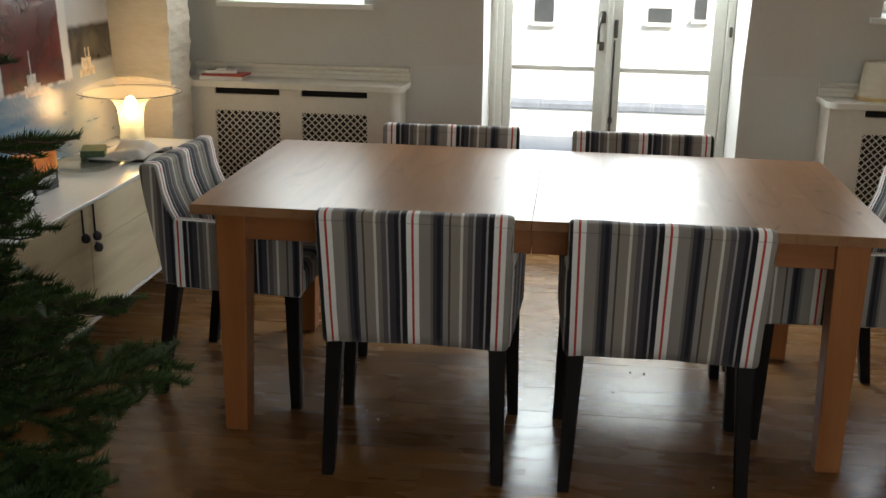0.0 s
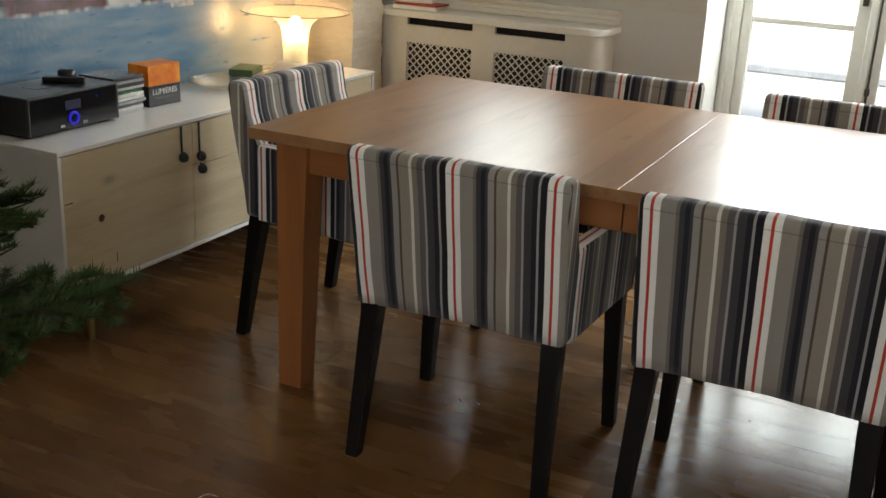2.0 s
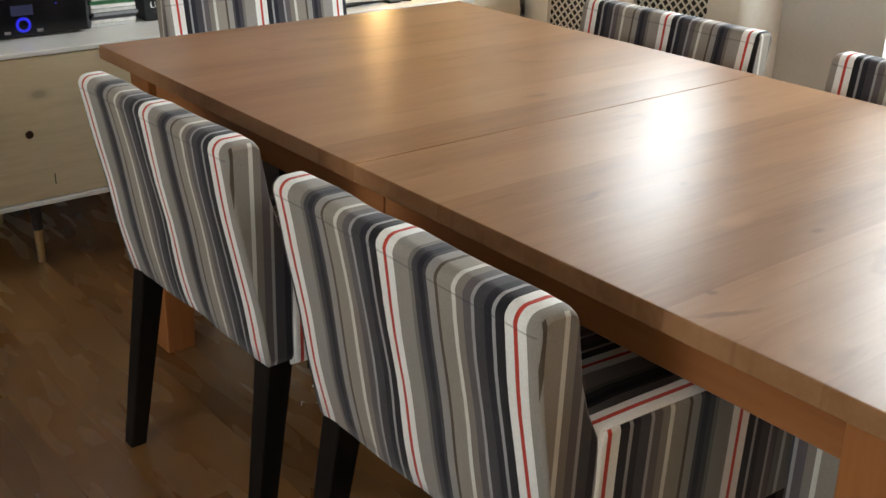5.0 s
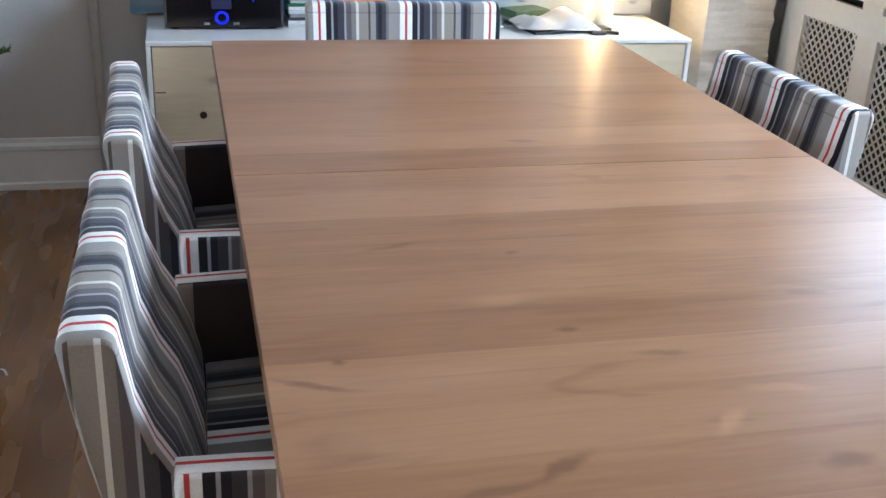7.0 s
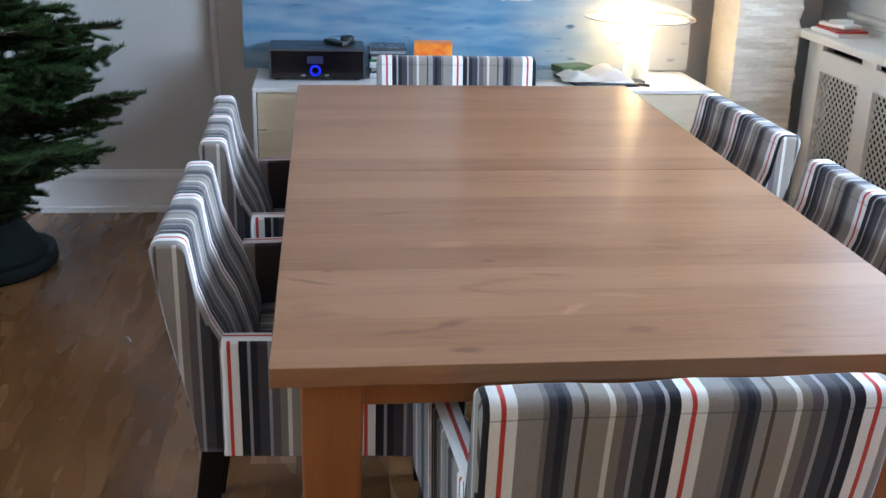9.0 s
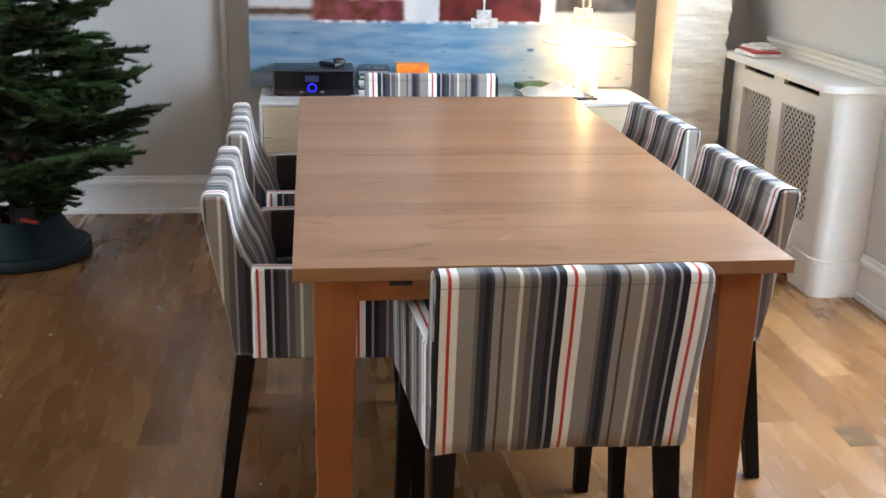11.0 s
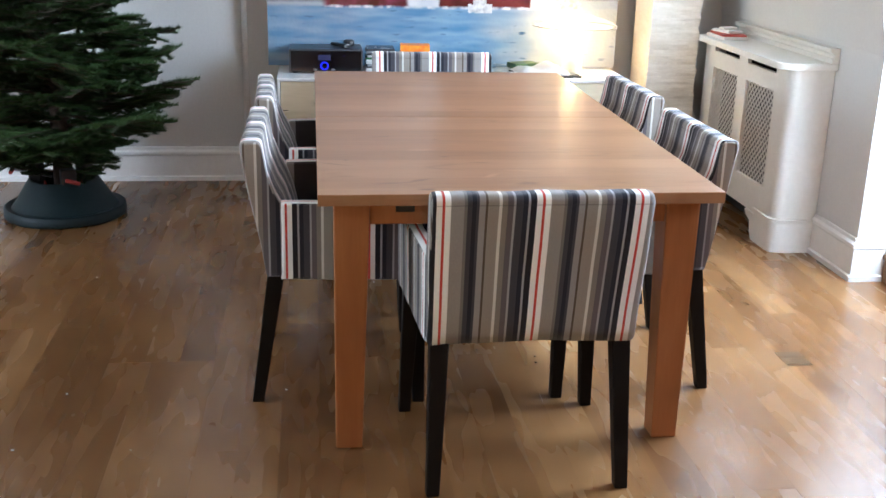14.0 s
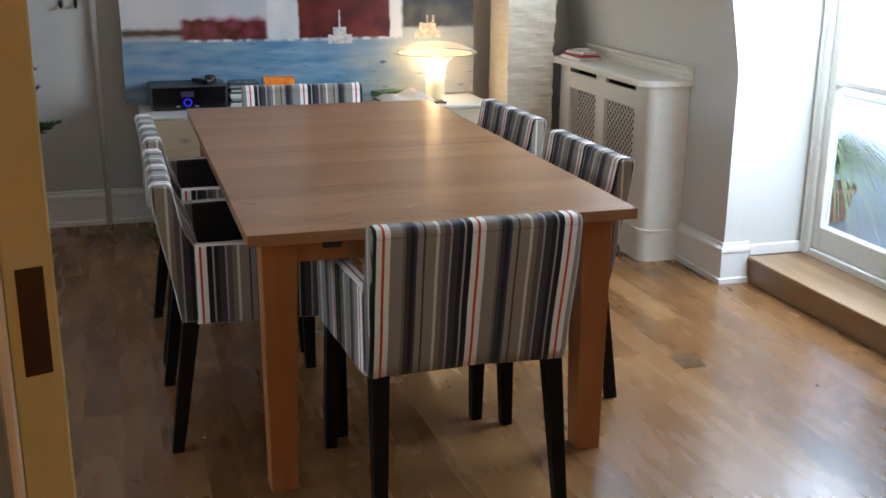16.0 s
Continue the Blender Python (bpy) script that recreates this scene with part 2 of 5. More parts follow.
def stripe_cloth():
    """Woven cotton in vertical stripes, one repeat 0.235 m wide, along the first texture axis in metres."""
    m, n, l, b = nodes_of("striped_cotton")
    uv = n.new("ShaderNodeTexCoord")
    sep = n.new("ShaderNodeSeparateXYZ")
    l.new(uv.outputs["UV"], sep.inputs[0])
    div, fr = n.new("ShaderNodeMath"), n.new("ShaderNodeMath")
    div.operation, div.inputs[1].default_value = "DIVIDE", 0.235
    fr.operation = "FRACT"
    l.new(sep.outputs[0], div.inputs[0])
    l.new(div.outputs[0], fr.inputs[0])
    white, red, grey, ash = (0.80, 0.79, 0.76), (0.50, 0.050, 0.032), (0.272, 0.249, 0.224), (0.165, 0.149, 0.134)
    dark, navy, silver, umber = (0.052, 0.048, 0.055), (0.018, 0.018, 0.026), (0.275, 0.258, 0.243), (0.092, 0.068, 0.050)
    beige, cream, taupe, plum = (0.272, 0.242, 0.204), (0.62, 0.59, 0.53), (0.213, 0.186, 0.160), (0.112, 0.098, 0.100)
    pale, coal = (0.31, 0.30, 0.30), (0.014, 0.013, 0.017)
    stops = [(0.0, red), (0.013, white), (0.072, grey), (0.205, ash), (0.235, dark), (0.285, navy), (0.325, dark), (0.355, silver),
             (0.415, umber), (0.440, beige), (0.548, cream), (0.580, taupe), (0.635, plum), (0.692, pale), (0.718, dark), (0.790, navy),
             (0.842, pale), (0.866, coal), (0.926, white), (0.987, red)]
    r = ramp(n, stops, "CONSTANT")
    l.new(fr.outputs[0], r.inputs[0])
    big, weave = n.new("ShaderNodeTexNoise"), n.new("ShaderNodeTexNoise")
    tc = n.new("ShaderNodeTexCoord")
    big.inputs["Scale"].default_value, weave.inputs["Scale"].default_value = 9, 420
    l.new(tc.outputs["Object"], big.inputs["Vector"])
    l.new(tc.outputs["Object"], weave.inputs["Vector"])
    mx = n.new("ShaderNodeMixRGB")
    mx.blend_type, mx.inputs[0].default_value = "MULTIPLY", 1.0
    tone = ramp(n, [(0.3, (0.86, 0.86, 0.86)), (0.7, (1, 1, 1))])
    l.new(weave.outputs[0], tone.inputs[0])
    l.new(r.outputs[0], mx.inputs[1])
    l.new(tone.outputs[0], mx.inputs[2])
    # the stitched seam just under the top edge of the back
    seam, stitched = n.new("ShaderNodeMath"), n.new("ShaderNodeMixRGB")
    seam.operation, seam.inputs[1].default_value, seam.inputs[2].default_value = "COMPARE", 0.770, 0.0013
    l.new(sep.outputs[1], seam.inputs[0])
    dim = n.new("ShaderNodeMath")
    dim.operation, dim.inputs[1].default_value = "MULTIPLY", 0.4
    l.new(seam.outputs[0], dim.inputs[0])
    l.new(dim.outputs[0], stitched.inputs[0])
    l.new(mx.outputs[0], stitched.inputs[1])
    stitched.inputs[2].default_value = (0.03, 0.03, 0.035, 1)
    l.new(stitched.outputs[0], b.inputs["Base Color"])
    b.inputs["Roughness"].default_value, b.inputs["Specular IOR Level"].default_value = 0.88, 0.2
    b.inputs["Sheen Weight"].default_value = 0.15
    bp, bp2 = n.new("ShaderNodeBump"), n.new("ShaderNodeBump")
    bp.inputs["Strength"].default_value, bp.inputs["Distance"].default_value = 0.35, 0.002
    bp2.inputs["Strength"].default_value, bp2.inputs["Distance"].default_value = 0.35, 0.02
    l.new(weave.outputs[0], bp.inputs["Height"])
    l.new(big.outputs[0], bp2.inputs["Height"])
    l.new(bp2.outputs[0], bp.inputs["Normal"])
    l.new(bp.outputs[0], b.inputs["Normal"])
    return m


def glass(name, tint=(1, 1, 1), clear=0.9, rough=0.02):
    """Thin glass: mostly see-through, with a mirror gloss."""
    m, n, l, b = nodes_of(name)
    tr, gl, mix = n.new("ShaderNodeBsdfTransparent"), n.new("ShaderNodeBsdfGlossy"), n.new("ShaderNodeMixShader")
    tr.inputs[0].default_value = (*tint, 1)
    gl.inputs["Roughness"].default_value = rough
    mix.inputs[0].default_value = 1 - clear
    l.new(tr.outputs[0], mix.inputs[1])
    l.new(gl.outputs[0], mix.inputs[2])
    l.new(mix.outputs[0], n["Material Output"].inputs[0])
    return m


def opal(name, colour, see, glow):
    """Frosted lamp glass that lets light through and glows with it."""
    m, n, l, b = nodes_of(name)
    tr, tl = n.new("ShaderNodeBsdfTransparent"), n.new("ShaderNodeBsdfTranslucent")
    mix, add, em = n.new("ShaderNodeMixShader"), n.new("ShaderNodeAddShader"), n.new("ShaderNodeEmission")
    tl.inputs[0].default_value = (*colour, 1)
    em.inputs[0].default_value, em.inputs[1].default_value = (*colour, 1), glow
    mix.inputs[0].default_value = 1 - see
    l.new(tr.outputs[0], mix.inputs[1])
    l.new(tl.outputs[0], mix.inputs[2])
    l.new(mix.outputs[0], add.inputs[0])
    l.new(em.outputs[0], add.inputs[1])
    l.new(add.outputs[0], n["Material Output"].inputs[0])
    return m


def emitter(name, colour, strength):
    m, n, l, b = nodes_of(name)
    b.inputs["Base Color"].default_value = (0.01, 0.01, 0.012, 1)
    b.inputs["Emission Color"].default_value, b.inputs["Emission Strength"].default_value = (*colour, 1), strength
    return m


WALL = surface("grey_wall_paint", (0.555, 0.545, 0.510), (0.615, 0.605, 0.570), 0.75, scale=1.4, grain=90, bump=0.06)
# bounce tint for the unseen east wall
CREAMWALL = surface("cream_wall_paint", (0.58, 0.44, 0.23), (0.64, 0.50, 0.28), 0.75, scale=1.4, grain=90, bump=0.06)
CEIL = surface("ceiling_paint", (0.72, 0.72, 0.70), (0.78, 0.78, 0.76), 0.8, scale=1.0, grain=80, bump=0.04)
TRIM = surface("white_trim_paint", (0.72, 0.71, 0.67), (0.80, 0.79, 0.75), 0.42, scale=3, grain=40, bump=0.03)
FRAME = surface("door_frame_paint", (0.60, 0.59, 0.53), (0.68, 0.67, 0.61), 0.45, scale=3, grain=40, bump=0.03)
CASING = surface("radiator_cover_paint", (0.66, 0.63, 0.56), (0.74, 0.71, 0.64), 0.5, scale=2.5, grain=45, bump=0.04)
# near-black shade colour for the grille backing, notches and slits
SHADE = surface("cavity_shade", (0.015, 0.014, 0.013), (0.03, 0.028, 0.025), 0.8)
FLOOR = timber("oak_floorboard", (0.098, 0.041, 0.013), (0.184, 0.085, 0.028), (0.268, 0.138, 0.050), 0, rough=0.25, per_object=True, knots=False, bump=0.004, spread=0.36, spec=0.58, reach=0.27)
SUBFLOOR = surface("board_gap", (0.06, 0.035, 0.017), (0.09, 0.05, 0.025), 0.8)
STEPWOOD = timber("step_oak", (0.11, 0.055, 0.025), (0.2, 0.115, 0.055), (0.32, 0.2, 0.105), 0, rough=0.32, stave=0.15)
TABLE = timber("stained_pine_top", (0.180, 0.080, 0.033), (0.268, 0.132, 0.061), (0.330, 0.176, 0.090), 1, rough=0.31, stave=0.105, knots=False, spread=0.2, spec=0.22, flat=True)
TABLELEG = timber("stained_pine_leg", (0.205, 0.070, 0.020), (0.295, 0.108, 0.034), (0.365, 0.146, 0.052), 2, rough=0.38, stave=0.2, spread=0.15, spec=0.25)
TABLERAIL = timber("stained_pine_rail", (0.185, 0.064, 0.020), (0.262, 0.096, 0.032), (0.325, 0.130, 0.048), 0, rough=0.38, stave=0.2, spread=0.15, spec=0.25)
CLOTH = stripe_cloth()
BLACKWOOD = surface("black_brown_stain", (0.004, 0.0032, 0.003), (0.010, 0.008, 0.007), 0.5, scale=10, grain=70, stretch=(1, 1, 0.15), bump=0.05, spec=0.12)
LACQUER = surface("white_lacquer", (0.76, 0.76, 0.73), (0.82, 0.82, 0.79), 0.22, scale=2, grain=30, bump=0.01)
BIRCH = timber("pale_birch_ply", (0.50, 0.39, 0.24), (0.65, 0.54, 0.36), (0.74, 0.63, 0.45), 1, rough=0.5, stave=0.9, knots=True, spread=0.1)
BRASS = surface("brass", (0.55, 0.40, 0.18), (0.7, 0.52, 0.26), 0.3, 1.0)
BLACK = surface("black_plastic", (0.008, 0.008, 0.009), (0.016, 0.016, 0.018), 0.32, scale=12, bump=0.02)
GLOSSBLACK = surface("black_gloss_panel", (0.003, 0.003, 0.004), (0.005, 0.005, 0.007), 0.2, bump=0.0)
GREYPLASTIC = surface("grey_plastic", (0.045, 0.05, 0.055), (0.07, 0.075, 0.08), 0.35, bump=0.02)
SILVER = surface("silver_edge", (0.32, 0.32, 0.33), (0.42, 0.42, 0.43), 0.3, 0.9)
BLUEGLOW = emitter("blue_led", (0.012, 0.016, 1.0), 0.14)
ORANGE = surface("orange_cover", (0.75, 0.11, 0.012), (0.95, 0.36, 0.03), 0.4, scale=16, grain=40, bump=0.0)
RED = surface("red_cover", (0.35, 0.03, 0.02), (0.45, 0.05, 0.03), 0.45)
WHITEPAPER = surface("white_paper", (0.72, 0.71, 0.68), (0.8, 0.79, 0.77), 0.6, scale=14, bump=0.1)
GREENPRINT = surface("green_print", (0.035, 0.075, 0.035), (0.08, 0.14, 0.06), 0.5, scale=30)
PAPER = surface("rice_paper", (0.68, 0.60, 0.47), (0.78, 0.71, 0.59), 0.85, scale=5, grain=25, bump=0.25, stretch=(1, 1, 3))
GLASS = glass("window_glass", (0.97, 0.99, 0.98), 0.95)
# tint added to warm the sky light from the east
AMBER = glass("warming_glass", (0.85, 0.48, 0.20), 0.92, 0.1)
CLEAR = glass("clear_glass", (0.90, 0.92, 0.91), 0.72, 0.04)
TRUMPET = opal("frosted_lamp_glass", (1.0, 0.76, 0.42), 0.62, 0.13)
STEMGLASS = opal("pale_stem_glass", (0.80, 0.78, 0.58), 0.55, 0.035)
DOME = opal("lamp_dome_glass", (0.66, 0.54, 0.38), 0.84, 0.04)
BULB = emitter("warm_bulb", (1.0, 0.72, 0.38), 12.0)
CREAM = surface("cream_door_paint", (0.54, 0.54, 0.28), (0.61, 0.60, 0.33), 0.42, scale=3, grain=50, bump=0.05)
BROWNPLATE = surface("bronzed_brown", (0.045, 0.025, 0.018), (0.075, 0.045, 0.03), 0.5, 0.6)
IRON = surface("dark_iron", (0.05, 0.045, 0.04), (0.1, 0.09, 0.08), 0.45, 0.8)
STANDGREEN = surface("dark_green_plastic", (0.003, 0.010, 0.011), (0.006, 0.016, 0.018), 0.55, scale=8, bump=0.04, spec=0.3)
BARK = surface("fir_bark", (0.030, 0.019, 0.012), (0.075, 0.048, 0.030), 0.85, scale=18, grain=70, bump=0.6)
NEEDLE = surface("fir_needles", (0.013, 0.032, 0.007), (0.046, 0.084, 0.022), 0.6, scale=5, grain=25, bump=0.0, spec=0.2)
TERRACOTTA = surface("terracotta", (0.36, 0.15, 0.08), (0.48, 0.22, 0.12), 0.8, scale=9, bump=0.2)
BLADE = surface("grass_blades", (0.16, 0.24, 0.08), (0.45, 0.50, 0.26), 0.5, scale=9, bump=0.0)
DECK = surface("slate_deck", (0.16, 0.18, 0.22), (0.24, 0.26, 0.30), 0.6, scale=3, grain=30, bump=0.15)
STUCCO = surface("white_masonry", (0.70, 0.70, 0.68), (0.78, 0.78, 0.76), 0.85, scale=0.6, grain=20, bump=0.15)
GROUND = surface("street_asphalt", (0.04, 0.04, 0.042), (0.06, 0.06, 0.062), 0.9, scale=0.4, grain=12)

# ---- mesh helpers ----


def box(x0, x1, y0, y1, z0, z1, bevel=0.0, seg=1):
    bm = bmesh.new()
    bmesh.ops.create_cube(bm, size=1)
    bmesh.ops.transform(bm, matrix=Matrix.Translation(((x0 + x1) / 2, (y0 + y1) / 2, (z0 + z1) / 2)) @ Matrix.Diagonal((x1 - x0, y1 - y0, z1 - z0, 1)), verts=bm.verts)
    if bevel:
        bmesh.ops.bevel(bm, geom=bm.edges[:], offset=bevel, segments=seg, affect="EDGES", profile=0.6)
    return bm


def merge(*parts):
    out = bmesh.new()
    for p in parts:
        me = bpy.data.meshes.new("tmp")
        p.to_mesh(me)
        p.free()
        out.from_mesh(me)
        bpy.data.meshes.remove(me)
    return out


def prism(points, axis, lo, hi, bevel=0.0):
    """A polygon in the other two axes, drawn out along one axis."""
    bm = bmesh.new()
    rows = []
    for v in (lo, hi):
        row = []
        for a, b in points:
            co = {0: (v, a, b), 1: (a, v, b), 2: (a, b, v)}[axis]
            row.append(bm.verts.new(co))
        rows.append(row)
    k = len(points)
    bm.faces.new(rows[0])
    bm.faces.new(rows[1][::-1])
    for i in range(k):
        bm.faces.new((rows[0][i], rows[1][i], rows[1][(i + 1) % k], rows[0][(i + 1) % k]))
    bmesh.ops.recalc_face_normals(bm, faces=bm.faces[:])
    if bevel:
        bmesh.ops.bevel(bm, geom=bm.edges[:], offset=bevel, segments=2, affect="EDGES", profile=0.6)
    return bm


def lathe(profile, n=32, at=(0, 0, 0), close=True):
    bm = bmesh.new()
    rings = []
    for r, z in profile:
        rings.append([bm.verts.new((at[0] + r * math.cos(2 * math.pi * i / n), at[1] + r * math.sin(2 * math.pi * i / n), at[2] + z)) for i in range(n)])
    for a, b in zip(rings, rings[1:]):
        for i in range(n):
            bm.faces.new((a[i], a[(i + 1) % n], b[(i + 1) % n], b[i]))
    if close:
        bm.faces.new(rings[0][::-1])
        bm.faces.new(rings[-1])
    bmesh.ops.recalc_face_normals(bm, faces=bm.faces[:])
    return bm


def tube(points, r, n=8, r_end=None):
    bm = bmesh.new()
    rings = []
    pts = [Vector(p) for p in points]
    r_end = r if r_end is None else r_end
    for i, p in enumerate(pts):
        d = (pts[min(i + 1, len(pts) - 1)] - pts[max(i - 1, 0)]).normalized()
        side = d.cross(Vector((0, 0, 1)) if abs(d.z) < 0.9 else Vector((1, 0, 0))).normalized()
        up = side.cross(d)
        rad = r + (r_end - r) * i / max(1, len(pts) - 1)
        rings.append([bm.verts.new(p + side * rad * math.cos(2 * math.pi * k / n) + up * rad * math.sin(2 * math.pi * k / n)) for k in range(n)])
    for a, b in zip(rings, rings[1:]):
        for k in range(n):
            bm.faces.new((a[k], a[(k + 1) % n], b[(k + 1) % n], b[k]))
    bm.faces.new(rings[0][::-1])
    bm.faces.new(rings[-1])
    bmesh.ops.recalc_face_normals(bm, faces=bm.faces[:])
    return bm


def taper(top, bottom, w0, w1, z0, z1, chamfer=0.004):
    """A square leg from the point top at z1 to bottom at z0, w1 wide above and w0 below."""
    bm = bmesh.new()
    rows = []
    for (cx, cy), w, z in ((bottom, w0, z0), (top, w1, z1)):
        h = w / 2
        rows.append([bm.verts.new((cx + a * h, cy + b * h, z)) for a, b in ((-1, -1), (1, -1), (1, 1), (-1, 1))])
    bm.faces.new(rows[0][::-1])
    bm.faces.new(rows[1])
    for i in range(4):
        bm.faces.new((rows[0][i], rows[0][(i + 1) % 4], rows[1][(i + 1) % 4], rows[1][i]))
    bmesh.ops.recalc_face_normals(bm, faces=bm.faces[:])
    bmesh.ops.bevel(bm, geom=bm.edges[:], offset=chamfer, segments=2, affect="EDGES", profile=0.6)
    return bm


def mesh_of(name, bm, material, smooth=False):
    me = bpy.data.meshes.new(name)
    bm.to_mesh(me)
    bm.free()
    me.materials.append(material)
    if smooth:
        me.polygons.foreach_set("use_smooth", [True] * len(me.polygons))
    return me


def part(name, bm, material, parent, label="", smooth=False):
    ob = new(name, mesh_of(name, bm, material, smooth))
    ob.parent = parent
    if label:
        ob["label"] = label
    return ob


def thing(name, label, category, group="", kind="", m=None):
    ob = new(name)
    ob.empty_display_size = 0.1
    tagged(ob, label, category, group, kind)
    if m is not None:
        ob.matrix_basis = m
    return ob


def single(name, bm, material, label, category, group="", kind="", smooth=False):
    return tagged(new(name, mesh_of(name, bm, material, smooth)), label, category, group, kind)

# ---- structure ----


SLOPE_Z, SLOPE = 0.91, 0.19


def wall_y(z):
    return 1.655 - max(0.0, z - SLOPE_Z) * SLOPE


def wall_block(x0, x1, z0, z1):
    pts = [(2.06, z0), (2.06, z1), (wall_y(z1), z1)]
    if z0 < SLOPE_Z < z1:
        pts.append((wall_y(SLOPE_Z), SLOPE_Z))
    pts.append((wall_y(z0), z0))
    return prism(pts, 0, x0, x1)


DOOR = (-0.335, 0.872)
WIN_A, WIN_B = (-1.56, -0.90), (1.44, 2.14)
blocks = []
for x0, x1 in ((-2.3, WIN_A[0]), (WIN_A[1], DOOR[0]), (DOOR[1], WIN_B[0]), (WIN_B[1], 5.2)):
    blocks.append(wall_block(x0, x1, 0, 2.5))
for x0, x1 in (WIN_A, WIN_B):
    blocks.append(wall_block(x0, x1, 0, 1.19))
    blocks.append(wall_block(x0, x1, 2.02, 2.5))
blocks.append(wall_block(DOOR[0], DOOR[1], 2.12, 2.5))
single("wall_north", merge(*blocks), WALL, "pale grey painted mansard wall with deep openings", "wall", kind="structure")
single("wall_west", box(-2.3, -2.055, -4.8, 1.655, 0, 2.5), WALL, "pale grey painted plaster wall", "wall", kind="structure")
single("wall_south", merge(box(-2.3, -0.05, -5.0, -4.8, 0, 2.5), box(1.75, 5.2, -5.0, -4.8, 0, 2.5), box(-0.05, 1.75, -5.0, -4.8, 0, 0.9), box(-0.05, 1.75, -5.0, -4.8, 2.2, 2.5)), WALL, "pale grey painted plaster wall", "wall", kind="structure")
# unseen wall: cream warms the bounce, small opening cuts the blue sky
single("wall_east", merge(box(5.2, 5.4, -5.0, -0.8, 0, 2.5), box(5.2, 5.4, 0.0, 2.06, 0, 2.5), box(5.2, 5.4, -0.8, 0.0, 0, 1.1), box(5.2, 5.4, -0.8, 0.0, 1.9, 2.5)), CREAMWALL, "unseen closing wall, cream to warm the bounced light", "wall", kind="structure")
single("wall_inner", box(1.86, 1.98, -4.8, -1.27, 0, 2.5), WALL, "pale grey painted partition wall", "wall", kind="structure")
single("ceiling", box(-2.3, 5.4, -5.0, 2.06, 2.5, 2.6), CEIL, "white painted flat ceiling", "ceiling", kind="structure")


def skirting(name, points, inward, mitre=(0, 0)):
    """Moulded skirting along a straight run on a wall; inward: the unit direction into the room; mitre: 1 at an end that turns an outer corner."""
    (xa, ya), (xb, yb) = points
    run = math.hypot(xb - xa, yb - ya)
    ux, uy = (xb - xa) / run, (yb - ya) / run
    prof = ((0, 0), (0.026, 0), (0.026, 0.022), (0.017, 0.026), (0.017, 0.135), (0.021, 0.142), (0.020, 0.155), (0.010, 0.165), (0.008, 0.178), (0, 0.18))
    bm = bmesh.new()
    rows = [[bm.verts.new((x + inward[0] * d + ux * d * k, y + inward[1] * d + uy * d * k, z)) for d, z in prof] for x, y, k in ((xa, ya, -mitre[0]), (xb, yb, mitre[1]))]
    k = len(prof)
    for i in range(k):
        bm.faces.new((rows[0][i], rows[1][i], rows[1][(i + 1) % k], rows[0][(i + 1) % k]))
    bm.faces.new(rows[0])
    bm.faces.new(rows[1][::-1])
    bmesh.ops.recalc_face_normals(bm, faces=bm.faces[:])
    return single(name, bm, TRIM, "white moulded wooden skirting board", "skirting board", kind="structure")


skirting("baseboard_west", ((-2.054, -4.8), (-2.054, 1.655)), (1, 0))
skirting("baseboard_north", ((-0.70, 1.654), (-0.334, 1.654)), (0, -1), (0, 1))
skirting("baseboard_reveal", ((-0.334, 1.654), (-0.334, 1.772)), (1, 0), (1, 0))
skirting("baseboard_north", ((0.871, 1.654), (1.22, 1.654)), (0, -1), (1, 0))
skirting("baseboard_reveal", ((0.871, 1.654), (0.871, 1.772)), (-1, 0), (1, 0))
single("reveal_trim", box(-0.334, -0.316, 1.772, 2.03, 0.116, 0.165, 0.004), TRIM, "white timber trim along the door reveal", "trim", kind="structure")
single("pipe", tube([(-2.03, -0.875, 0.0), (-2.03, -0.875, 2.5)], 0.014, 10), TRIM, "white painted vertical heating pipe", "pipe", kind="structure", smooth=True)

step = thing("step", "oak door step below the glazed doors", "step", kind="structure")
part("tread", box(DOOR[0] + 0.02, DOOR[1] - 0.02, 1.765, 2.04, 0.095, 0.116, 0.003), STEPWOOD, step)
part("riser", box(DOOR[0] + 0.02, DOOR[1] - 0.02, 1.775, 1.80, 0.0, 0.094), STEPWOOD, step)

# ---- glazed door and windows ----


def leaf(parent, x0, x1, g0, g1):
    """One door leaf between x0 and x1 with glass from g0 to g1."""
    ya, yb = 2.045, 2.09
    d = part("door_leaf", box(x0, g0, ya, yb, 0.15, 2.08, 0.004), FRAME, parent)
    part("stile", box(g1, x1, ya, yb, 0.15, 2.08, 0.004), FRAME, d)
    for z0, z1 in ((0.15, 0.255), (0.858, 0.886), (1.49, 1.518), (2.0, 2.08)):
        part("rail", box(g0, g1, ya + 0.002, yb - 0.002, z0, z1, 0.005), FRAME, d)
    for z0, z1 in ((0.255, 0.858), (0.886, 1.49), (1.518, 2.0)):
        p = part("pane", box(g0, g1, 2.072, 2.076, z0, z1), GLASS, d)
        p.visible_shadow = False
    return d


door = thing("door_1", "cream painted double glazed french doors, closed", "french door", kind="structure")
part("frame_post", box(-0.332, -0.268, 2.03, 2.10, 0.0, 2.12, 0.004), FRAME, door)
part("frame_post", box(0.832, 0.870, 2.03, 2.10, 0.0, 2.12, 0.004), FRAME, door)
part("frame_bead", box(-0.318, -0.300, 2.022, 2.03, 0.12, 2.1, 0.003), FRAME, door)
part("frame_head", box(-0.268, 0.832, 2.03, 2.10, 2.082, 2.12, 0.003), FRAME, door)
part("threshold", box(-0.268, 0.832, 2.035, 2.10, 0.10, 0.148, 0.004), FRAME, door)
